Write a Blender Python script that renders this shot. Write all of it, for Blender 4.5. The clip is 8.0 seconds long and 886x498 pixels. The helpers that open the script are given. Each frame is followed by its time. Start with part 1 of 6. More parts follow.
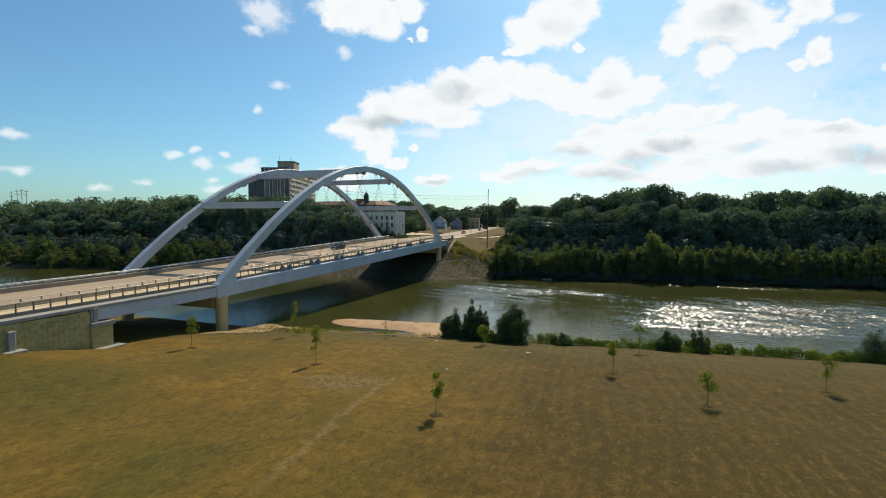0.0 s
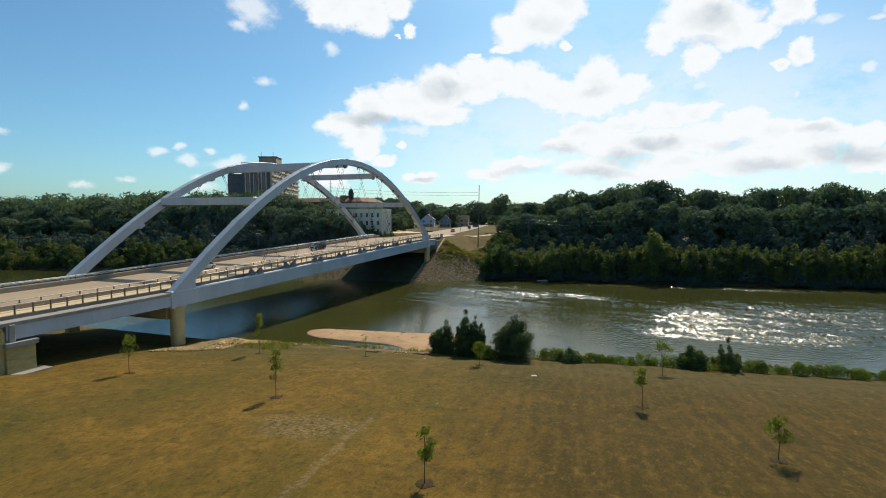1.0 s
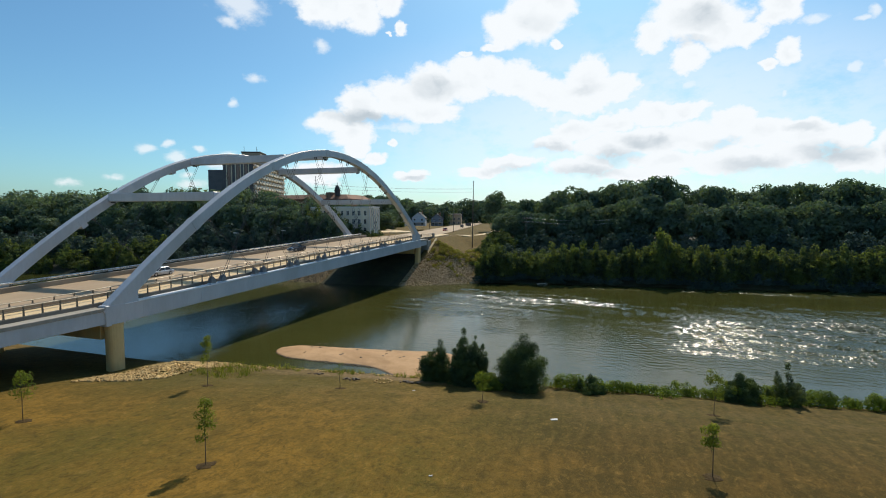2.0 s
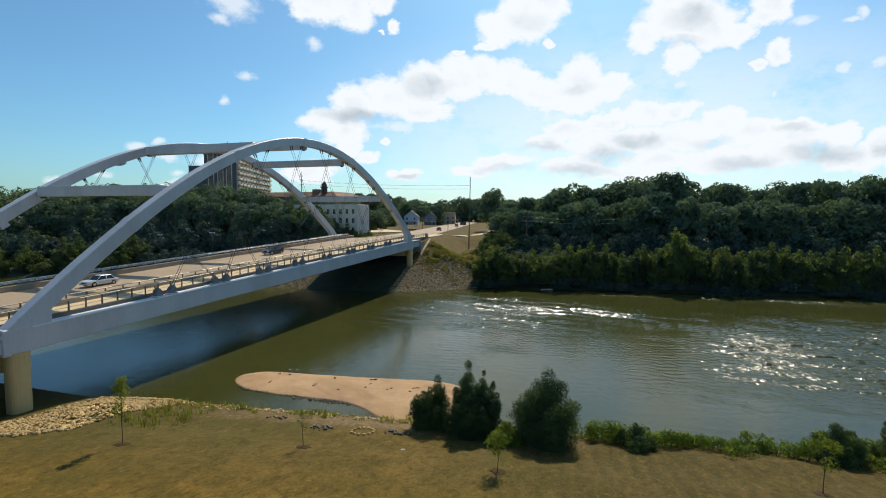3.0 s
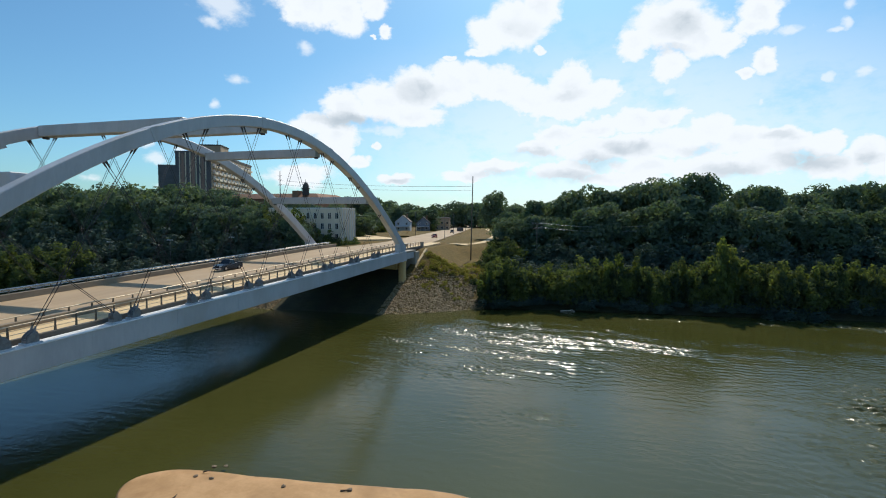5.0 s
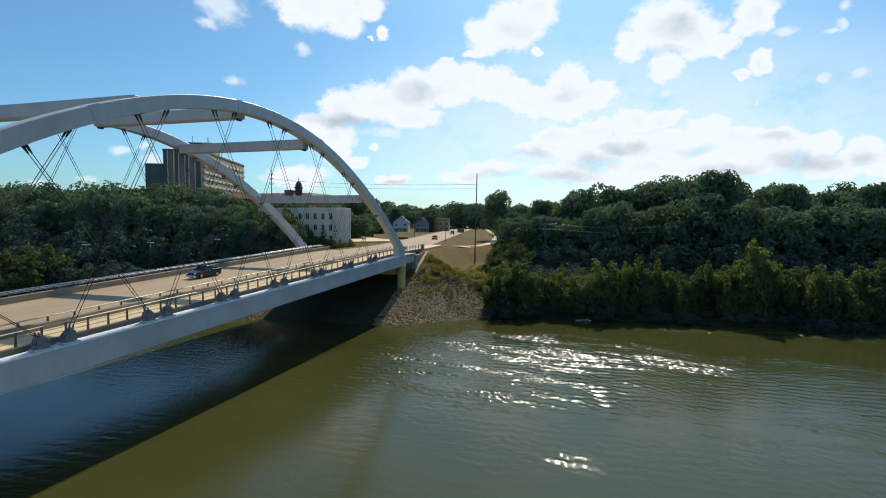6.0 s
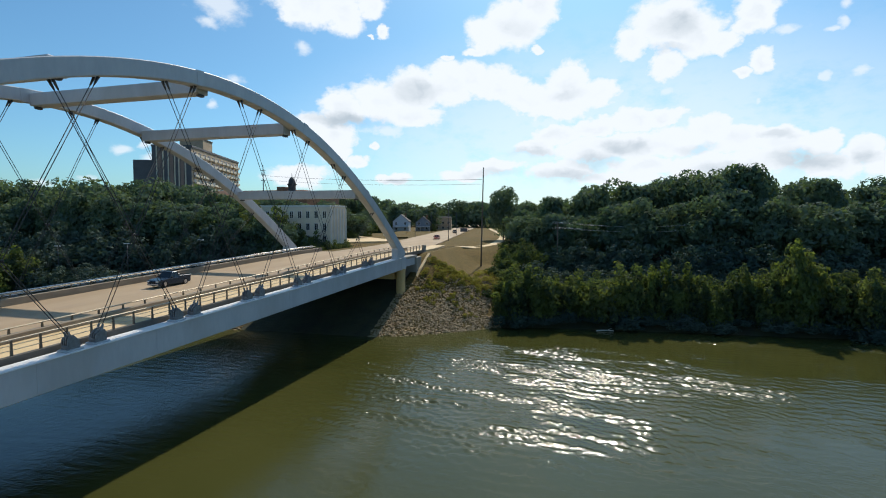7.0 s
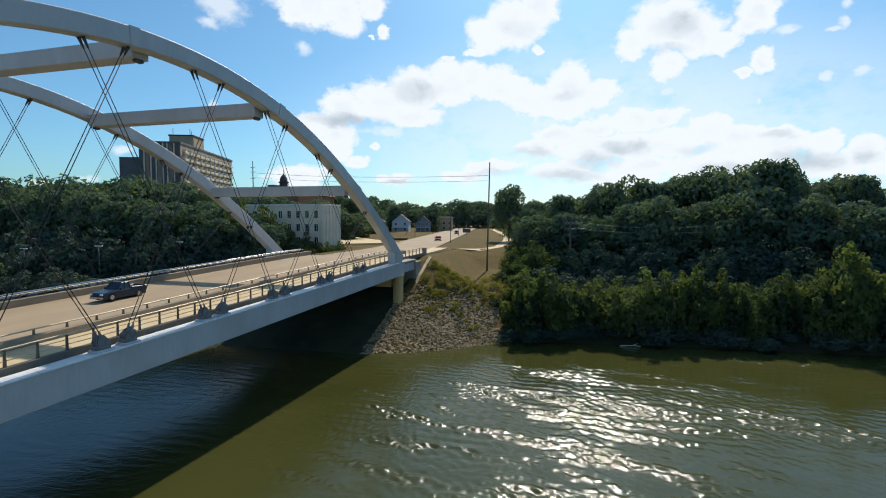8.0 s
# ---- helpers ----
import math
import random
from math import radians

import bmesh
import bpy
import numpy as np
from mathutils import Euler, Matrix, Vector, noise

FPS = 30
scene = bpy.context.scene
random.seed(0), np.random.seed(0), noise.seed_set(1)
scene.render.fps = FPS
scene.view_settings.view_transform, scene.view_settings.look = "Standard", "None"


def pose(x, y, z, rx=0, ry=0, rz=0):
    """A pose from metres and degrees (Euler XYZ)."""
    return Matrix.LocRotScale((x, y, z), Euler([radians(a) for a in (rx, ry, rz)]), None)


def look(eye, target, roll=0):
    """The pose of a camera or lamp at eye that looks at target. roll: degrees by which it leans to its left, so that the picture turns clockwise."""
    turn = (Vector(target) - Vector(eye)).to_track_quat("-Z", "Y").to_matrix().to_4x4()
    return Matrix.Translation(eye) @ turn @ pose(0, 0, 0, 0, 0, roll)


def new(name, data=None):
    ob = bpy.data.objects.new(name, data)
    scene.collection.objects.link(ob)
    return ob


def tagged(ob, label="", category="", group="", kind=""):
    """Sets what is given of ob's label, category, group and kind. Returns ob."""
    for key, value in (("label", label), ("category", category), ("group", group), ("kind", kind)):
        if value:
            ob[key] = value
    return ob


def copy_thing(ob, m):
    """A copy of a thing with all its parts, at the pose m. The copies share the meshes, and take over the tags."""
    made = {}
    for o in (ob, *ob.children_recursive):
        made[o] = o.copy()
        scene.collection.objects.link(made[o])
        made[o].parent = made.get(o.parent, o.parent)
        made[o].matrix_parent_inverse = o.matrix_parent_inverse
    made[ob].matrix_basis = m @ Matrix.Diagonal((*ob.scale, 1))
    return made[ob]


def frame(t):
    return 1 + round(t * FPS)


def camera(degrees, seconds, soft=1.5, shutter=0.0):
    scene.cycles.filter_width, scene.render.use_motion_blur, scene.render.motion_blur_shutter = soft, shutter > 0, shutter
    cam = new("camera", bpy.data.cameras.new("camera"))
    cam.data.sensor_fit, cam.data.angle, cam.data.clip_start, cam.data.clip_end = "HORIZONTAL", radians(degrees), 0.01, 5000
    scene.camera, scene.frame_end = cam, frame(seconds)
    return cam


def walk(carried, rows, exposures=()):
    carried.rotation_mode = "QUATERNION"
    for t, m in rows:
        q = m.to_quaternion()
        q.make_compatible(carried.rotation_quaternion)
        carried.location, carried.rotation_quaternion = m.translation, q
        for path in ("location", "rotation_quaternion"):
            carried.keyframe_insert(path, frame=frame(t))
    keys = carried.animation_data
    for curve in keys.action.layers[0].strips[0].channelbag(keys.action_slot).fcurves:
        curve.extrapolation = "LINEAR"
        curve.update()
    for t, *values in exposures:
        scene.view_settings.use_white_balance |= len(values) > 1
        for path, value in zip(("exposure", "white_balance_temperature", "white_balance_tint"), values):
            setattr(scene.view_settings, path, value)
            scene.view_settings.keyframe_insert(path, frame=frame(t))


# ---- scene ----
# ---- camera and its flight ----
cam = camera(82.2, 8.0, soft=1.05)
PATH = [
    (0, (66.935, -65.274, 19.033), (66.201, -63.417, 18.917), 0.0),
    (0.5, (64.955, -60.568, 19.075), (64.245, -58.702, 18.954), 0.0),
    (1, (62.876, -55.437, 19.122), (62.186, -53.564, 18.996), 0.0),
    (1.5, (60.662, -49.766, 19.16), (59.989, -47.887, 19.03), 0.0),
    (3, (53.375, -31.003, 19.08), (52.745, -29.11, 18.942), 0.1),
    (3.5, (50.855, -24.892, 19.139), (50.236, -22.994, 19.007), 0.25),
    (4, (48.518, -19.277, 19.193), (47.906, -17.378, 19.064), 0.35),
    (4.5, (46.302, -14.149, 19.24), (45.698, -12.247, 19.116), 0.4),
    (6, (40.009, -0.097, 19.06), (39.422, 1.811, 18.945), 0.3),
    (6.5, (38.051, 5.057, 19.027), (37.465, 6.965, 18.907), 0.3),
    (7, (36.147, 10.346, 18.973), (35.557, 12.253, 18.853), 0.2),
    (7.5, (34.358, 15.598, 18.93), (33.768, 17.505, 18.809), 0.2),
    (8, (32.565, 20.633, 18.923), (31.973, 22.54, 18.804), 0.2),
]
EXPOSURE = 0.0
walk(cam, [(t, look(eye, target, roll)) for t, eye, target, roll in PATH], [(0, EXPOSURE, 6350, 10), (3, EXPOSURE, 6150, 10), (8, EXPOSURE, 6050, 10)])

# ---- sun and sky ----
SUN_TO = Vector((-0.04, 1.0, 0.98)).normalized()
SUN_EL = math.asin(SUN_TO.z)
SUN_AZ = math.atan2(SUN_TO.x, SUN_TO.y)
sun_data = bpy.data.lights.new("sun", "SUN")
sun_data.energy, sun_data.angle, sun_data.color = 4.5, radians(0.53), (1.0, 0.87, 0.68)
sun = new("sun", sun_data)
sun.matrix_world = look(SUN_TO * 300, (0, 0, 0))

SKY_STRENGTH = 0.1
SKY_TINT = (0.655, 1.01, 1.12)
# cumulus: azimuth from the bridge's axis, elevation, half width, half height (radians); the shaded bellies also how grey
HIGH_CLOUDS = [
    (-0.548, 0.375, 0.073, 0.037), (-0.489, 0.365, 0.047, 0.038), (-0.581, 0.362, 0.034, 0.021), (-0.439, 0.381, 0.034, 0.025), (-0.412, 0.339, 0.012, 0.012),
    (-0.434, 0.334, 0.005, 0.006), (-0.166, 0.353, 0.066, 0.046), (-0.219, 0.334, 0.041, 0.034), (-0.12, 0.376, 0.038, 0.041), (-0.238, 0.308, 0.028, 0.009),
    (-0.293, 0.298, 0.017, 0.008), (-0.125, 0.311, 0.014, 0.009), (0.109, 0.332, 0.071, 0.05), (0.05, 0.307, 0.04, 0.027), (0.154, 0.31, 0.05, 0.043),
    (0.105, 0.268, 0.038, 0.027), (0.195, 0.292, 0.027, 0.022), (0.24, 0.33, 0.033, 0.037), (0.225, 0.311, 0.024, 0.018), (0.256, 0.256, 0.019, 0.024),
    (0.228, 0.241, 0.018, 0.01),
]
MAIN_CLOUD = [
    (-0.55, 0.174, 0.047, 0.024), (-0.492, 0.206, 0.049, 0.035), (-0.509, 0.154, 0.049, 0.031), (-0.423, 0.22, 0.063, 0.041), (-0.352, 0.243, 0.068, 0.044),
    (-0.287, 0.253, 0.055, 0.044), (-0.358, 0.201, 0.072, 0.027), (-0.247, 0.261, 0.043, 0.032), (-0.194, 0.25, 0.062, 0.036), (-0.13, 0.226, 0.066, 0.032),
    (-0.065, 0.248, 0.054, 0.043), (-0.012, 0.227, 0.048, 0.031), (-0.077, 0.206, 0.068, 0.024), (-0.504, 0.12, 0.034, 0.023), (-0.466, 0.107, 0.026, 0.015),
    (-0.437, 0.139, 0.011, 0.008),
]
CLOUD_BANK = [
    (-0.076, 0.16, 0.064, 0.023), (-0.015, 0.17, 0.06, 0.026), (0.054, 0.178, 0.058, 0.024), (0.11, 0.183, 0.042, 0.017), (-0.12, 0.138, 0.053, 0.019),
    (-0.024, 0.131, 0.073, 0.029), (0.055, 0.134, 0.069, 0.034), (0.12, 0.139, 0.056, 0.037), (0.175, 0.155, 0.045, 0.034), (0.226, 0.132, 0.059, 0.035),
    (0.287, 0.13, 0.045, 0.025), (0.332, 0.126, 0.037, 0.022), (0.25, 0.096, 0.073, 0.028), (0.166, 0.094, 0.08, 0.029), (0.075, 0.097, 0.078, 0.024),
    (-0.074, 0.091, 0.075, 0.023), (0.348, 0.085, 0.05, 0.026), (0.387, 0.108, 0.034, 0.027), (0.028, 0.074, 0.089, 0.019), (0.425, 0.082, 0.049, 0.032),
    (-0.203, 0.102, 0.076, 0.019), (-0.258, 0.085, 0.066, 0.013), (-0.396, 0.079, 0.044, 0.014), (-0.572, 0.076, 0.064, 0.025), (0.482, 0.094, 0.049, 0.031),
]
CLOUD_WISPS = [
    (-0.704, 0.357, 0.05, 0.029), (-0.727, 0.332, 0.022, 0.012), (-0.564, 0.305, 0.02, 0.012), (-0.683, 0.241, 0.023, 0.01), (-0.722, 0.2, 0.008, 0.008),
    (0.28, 0.297, 0.033, 0.011), (0.334, 0.219, 0.013, 0.009), (0.379, 0.221, 0.02, 0.012), (0.355, 0.292, 0.009, 0.015), (0.343, 0.286, 0.014, 0.005),
    (0.36, 0.317, 0.008, 0.011), (0.108, 0.226, 0.02, 0.015), (0.246, 0.194, 0.007, 0.01), (-0.097, 0.179, 0.063, 0.025), (-0.412, 0.169, 0.065, 0.017),
]
LEFT_CLOUDS = [
    (-1.07, 0.125, 0.027, 0.009), (-1.071, 0.07, 0.016, 0.009), (-0.862, 0.113, 0.021, 0.01), (-0.829, 0.121, 0.012, 0.008), (-0.81, 0.098, 0.022, 0.01),
    (-0.777, 0.114, 0.01, 0.008), (-0.747, 0.093, 0.036, 0.012), (-0.735, 0.102, 0.014, 0.01), (-0.97, 0.051, 0.023, 0.008), (-0.908, 0.063, 0.016, 0.008),
    (-0.797, 0.071, 0.016, 0.008), (-0.792, 0.053, 0.03, 0.01),
]
CLOUD_SHADE = [
    (-0.356, 0.242, 0.048, 0.022, 0.75), (-0.482, 0.184, 0.077, 0.015, 0.85), (-0.545, 0.185, 0.031, 0.012, 0.5), (0.118, 0.329, 0.041, 0.023, 0.7), (0.038, 0.131, 0.049, 0.016, 0.75),
    (-0.013, 0.106, 0.046, 0.019, 0.7), (0.311, 0.096, 0.056, 0.021, 0.75), (0.275, 0.136, 0.028, 0.007, 0.45), (0.209, 0.083, 0.058, 0.015, 0.6), (-0.064, 0.08, 0.069, 0.015, 0.65),
    (-0.128, 0.129, 0.047, 0.009, 0.6), (-0.396, 0.073, 0.033, 0.005, 0.6), (-0.159, 0.348, 0.038, 0.02, 0.3), (-0.067, 0.23, 0.037, 0.012, 0.35), (0.388, 0.095, 0.023, 0.012, 0.6),
    (0.111, 0.293, 0.036, 0.009, 0.35), (-0.197, 0.087, 0.065, 0.009, 0.45), (0.157, 0.124, 0.035, 0.01, 0.4),
]


class Graph:
    """Short hand for a node tree."""

    def __init__(self, tree):
        self.t = tree
        tree.nodes.clear()

    def node(self, kind):
        return self.t.nodes.new(kind)

    def put(self, sock, value):
        if isinstance(value, bpy.types.NodeSocket):
            self.t.links.new(value, sock)
        elif value is not None:
            sock.default_value = value

    def math(self, op, a, b=None, c=None, clamp=False):
        n = self.node("ShaderNodeMath")
        n.operation, n.use_clamp = op, clamp
        for i, v in enumerate((a, b, c)):
            self.put(n.inputs[i], v)
        return n.outputs[0]

    def vec(self, op, a, b=None):
        n = self.node("ShaderNodeVectorMath")
        n.operation = op
        self.put(n.inputs[0], a)
        if b is not None:
            self.put(n.inputs[1], b)
        return n.outputs["Value" if op in ("LENGTH", "DOT_PRODUCT", "DISTANCE") else "Vector"]

    def noise(self, vector, scale, detail=4, rough=0.55, dist=0.0, color=False):
        n = self.node("ShaderNodeTexNoise")
        self.put(n.inputs["Vector"], vector)
        n.inputs["Scale"].default_value, n.inputs["Detail"].default_value = scale, detail
        n.inputs["Roughness"].default_value, n.inputs["Distortion"].default_value = rough, dist
        return n.outputs["Color" if color else "Fac"]

    def ramp(self, value, lo, hi, a=0.0, b=1.0, smooth=True):
        n = self.node("ShaderNodeMapRange")
        n.interpolation_type = "SMOOTHSTEP" if smooth else "LINEAR"
        self.put(n.inputs["Value"], value)
        for k, v in (("From Min", lo), ("From Max", hi), ("To Min", a), ("To Max", b)):
            n.inputs[k].default_value = v
        return n.outputs["Result"]

    def mix(self, fac, a, b, blend="MIX"):
        n = self.node("ShaderNodeMix")
        n.data_type, n.blend_type = "RGBA", blend
        self.put(n.inputs[0], fac)
        self.put(n.inputs[6], rgb(a)), self.put(n.inputs[7], rgb(b))
        return n.outputs[2]


def rgb(c):
    return (*c, 1.0) if isinstance(c, tuple) and len(c) == 3 else c


def build_sky():
    world = bpy.data.worlds.new("sky")
    scene.world = world
    world.use_nodes = True
    g = Graph(world.node_tree)
    sky = g.node("ShaderNodeTexSky")
    sky.sky_type, sky.sun_disc, sky.sun_elevation, sky.sun_rotation = "NISHITA", False, SUN_EL, SUN_AZ
    sky.altitude, sky.air_density, sky.dust_density, sky.ozone_density = 200, 1.0, 1.1, 1.3
    way = g.node("ShaderNodeTexCoord").outputs["Generated"]
    sep = g.node("ShaderNodeSeparateXYZ")
    g.put(sep.inputs[0], way)
    az = g.math("ARCTAN2", sep.outputs["X"], sep.outputs["Y"])
    el = g.math("ARCSINE", sep.outputs["Z"])
    comb = g.node("ShaderNodeCombineXYZ")
    g.put(comb.inputs[0], az), g.put(comb.inputs[1], el)
    p = comb.outputs[0]
    stretched = g.vec("MULTIPLY", p, (1.0, 1.35, 1.0))

    def warp(scale, size, detail=4):
        return g.vec("MULTIPLY", g.vec("SUBTRACT", g.noise(stretched, scale, detail, 0.6, color=True), (0.5, 0.5, 0.5)), (size, size * 0.75, 0))

    curl = g.vec("ADD", warp(13, 0.055), warp(48, 0.017, 5))
    q = g.vec("ADD", p, curl)
    q_small = g.vec("ADD", p, g.vec("MULTIPLY", curl, (0.45, 0.45, 0)))

    def heap(clouds, at):
        best = None
        for a, e, w, h in clouds:
            d = g.vec("LENGTH", g.vec("MULTIPLY", g.vec("SUBTRACT", at, (a, e, 0.0)), (1 / w, 1 / h, 0.0)))
            v = g.math("SUBTRACT", 1.0, d)
            best = v if best is None else g.math("MAXIMUM", best, v)
        return best

    fine = g.noise(stretched, 42, 7, 0.62)
    lump = g.noise(g.vec("ADD", stretched, curl), 17, 4, 0.55)
    best = g.math("MAXIMUM", g.math("MAXIMUM", heap(HIGH_CLOUDS, q), heap(MAIN_CLOUD, q)), heap(CLOUD_BANK, q))
    # scattered cumulus in the rest of the sky
    rest = g.noise(g.vec("MULTIPLY", way, (1, 1, 2.2)), 3.2, 6, 0.55)
    rest = g.ramp(rest, 0.52, 0.72, -0.4, 0.7)
    seen = g.math("MULTIPLY", g.ramp(az, -2.2, -1.9), g.ramp(az, 0.75, 0.5))
    seen = g.math("MULTIPLY", seen, g.ramp(el, 0.7, 0.5))
    rest = g.math("SUBTRACT", rest, g.math("MULTIPLY", seen, 3.0))
    best = g.math("MAXIMUM", best, rest)
    ragged = g.math("ADD", g.math("MULTIPLY", g.math("SUBTRACT", fine, 0.5), 0.75), g.math("MULTIPLY", g.math("SUBTRACT", lump, 0.5), 0.5))
    mask = g.ramp(g.math("ADD", best, ragged), -0.16, 0.34)
    wisps = g.math("MAXIMUM", heap(CLOUD_WISPS, q_small), heap(LEFT_CLOUDS, g.vec("ADD", p, g.vec("MULTIPLY", curl, (0.9, 0.6, 0)))))
    wisps = g.ramp(g.math("ADD", wisps, g.math("MULTIPLY", ragged, 2.0)), -0.15, 0.85, 0.0, 0.72)
    mask = g.math("MAXIMUM", mask, wisps)
    # thin bright veil low over the river, towards the sun
    low = g.vec("LENGTH", g.vec("MULTIPLY", g.vec("SUBTRACT", p, (0.02, 0.13, 0.0)), (1 / 0.62, 1 / 0.22, 0.0)))
    veil = g.math("MULTIPLY", g.ramp(low, 1.2, 0.25), g.ramp(g.math("ADD", g.noise(g.vec("MULTIPLY", p, (1, 2.2, 1)), 8, 6, 0.62), g.math("MULTIPLY", fine, 0.3)), 0.36, 0.70, 0.25, 1.0))
    mask = g.math("MAXIMUM", mask, g.math("MULTIPLY", veil, 0.62))
    # grey bellies
    grey = None
    for a, e, w, h, k in CLOUD_SHADE:
        d = g.vec("LENGTH", g.vec("MULTIPLY", g.vec("SUBTRACT", q, (a, e, 0.0)), (1 / w, 1 / h, 0.0)))
        v = g.math("MULTIPLY", g.ramp(d, 1.25, 0.2), k)
        grey = v if grey is None else g.math("MAXIMUM", grey, v)
    thick = g.math("ADD", g.math("MULTIPLY", grey, g.ramp(lump, 0.25, 0.6, 0.55, 1.1)), g.ramp(g.math("ADD", g.math("MINIMUM", best, 0.8), g.math("MULTIPLY", g.math("SUBTRACT", lump, 0.5), 2.0)), 0.55, 1.3, 0.0, 0.22), clamp=True)
    tone = g.mix(thick, (0.95, 0.965, 0.955), (0.54, 0.60, 0.635))
    # clouds glow close to the sun
    near_sun = g.ramp(g.vec("DOT_PRODUCT", g.vec("NORMALIZE", way), tuple(SUN_TO)), 0.93, 0.99, 1.0, 2.6)
    glow = g.node("ShaderNodeCombineXYZ")
    for i in range(3):
        g.put(glow.inputs[i], near_sun)
    tone = g.vec("MULTIPLY", tone, glow.outputs[0])
    air = g.vec("MULTIPLY", sky.outputs[0], tuple(SKY_STRENGTH * k for k in SKY_TINT))
    both = g.mix(mask, air, tone)
    bg = g.node("ShaderNodeBackground")
    g.put(bg.inputs["Color"], both)
    out = g.node("ShaderNodeOutputWorld")
    g.t.links.new(bg.outputs[0], out.inputs[0])


build_sky()


# ---- materials ----
def surface(name, c1, c2, scale=1.0, rough=0.7, bump=0.3, metal=0.0, fine=8.0, c3=None, stain=0.0, random_tint=0.0, stretch=(1, 1, 1),
            local=False, spec=0.5, dist=0.03):
    """A paint, stone, soil or wood: two colours mixed at two scales, stains, grain and relief, in metres."""
    m = bpy.data.materials.new(name)
    m.use_nodes = True
    g = Graph(m.node_tree)
    place = g.node("ShaderNodeTexCoord").outputs["Object"] if local else g.node("ShaderNodeNewGeometry").outputs["Position"]
    place = g.vec("MULTIPLY", place, stretch)
    coarse = g.noise(place, scale, 5, 0.6, 0.3)
    grain = g.noise(place, scale * fine, 5, 0.6)
    f = g.ramp(g.math("ADD", g.math("MULTIPLY", coarse, 0.65), g.math("MULTIPLY", grain, 0.35)), 0.36, 0.64)
    col = g.mix(f, c1, c2)
    if c3:
        col = g.mix(g.ramp(g.noise(place, scale * 0.37, 4, 0.6, 0.6), 0.5, 0.68, 0, max(stain, 0.01)), col, c3)
    if random_tint:
        r = g.node("ShaderNodeObjectInfo").outputs["Random"]
        k = g.math("MULTIPLY_ADD", r, 2 * random_tint, 1 - random_tint)
        cc = g.node("ShaderNodeCombineXYZ")
        for i in range(3):
            g.put(cc.inputs[i], k)
        col = g.vec("MULTIPLY", col, cc.outputs[0])
    b = g.node("ShaderNodeBsdfPrincipled")
    g.put(b.inputs["Base Color"], col)
    g.put(b.inputs["Roughness"], g.ramp(grain, 0.25, 0.75, max(rough - 0.1, 0.02), min(rough + 0.1, 1.0)))
    b.inputs["Metallic"].default_value = metal
    b.inputs["Specular IOR Level"].default_value = spec
    if bump:
        n = g.node("ShaderNodeBump")
        n.inputs["Strength"].default_value, n.inputs["Distance"].default_value = bump, dist
        g.put(n.inputs["Height"], grain)
        g.t.links.new(n.outputs[0], b.inputs["Normal"])
    out = g.node("ShaderNodeOutputMaterial")
    g.t.links.new(b.outputs[0], out.inputs[0])
    return m


def foliage(name, c1, c2, through_=0.4, patch=0.25):
    """Leaves: diffuse and lit through, each leaf with its own tint."""
    m = bpy.data.materials.new(name)
    m.use_nodes = True
    g = Graph(m.node_tree)
    geo = g.node("ShaderNodeNewGeometry")
    isl = geo.outputs["Random Per Island"]
    f = g.math("ADD", g.math("MULTIPLY", isl, 0.4), g.math("MULTIPLY", g.ramp(g.noise(geo.outputs["Position"], patch, 3), 0.35, 0.65), 0.6))
    obr = g.node("ShaderNodeObjectInfo").outputs["Random"]
    col = g.mix(f, c1, c2)
    tint = g.mix(obr, (0.78, 0.82, 0.75), (1.22, 1.12, 1.0))
    col = g.mix(1.0, col, tint, "MULTIPLY")
    b = g.node("ShaderNodeBsdfPrincipled")
    g.put(b.inputs["Base Color"], col)
    b.inputs["Roughness"].default_value = 0.85
    b.inputs["Specular IOR Level"].default_value = 0.06
    tr = g.node("ShaderNodeBsdfTranslucent")
    g.put(tr.inputs["Color"], g.mix(1.0, col, (2.0, 2.1, 0.9), "MULTIPLY"))
    mx = g.node("ShaderNodeMixShader")
    mx.inputs[0].default_value = through_
    g.t.links.new(b.outputs[0], mx.inputs[1]), g.t.links.new(tr.outputs[0], mx.inputs[2])
    out = g.node("ShaderNodeOutputMaterial")
    g.t.links.new(mx.outputs[0], out.inputs[0])
    return m


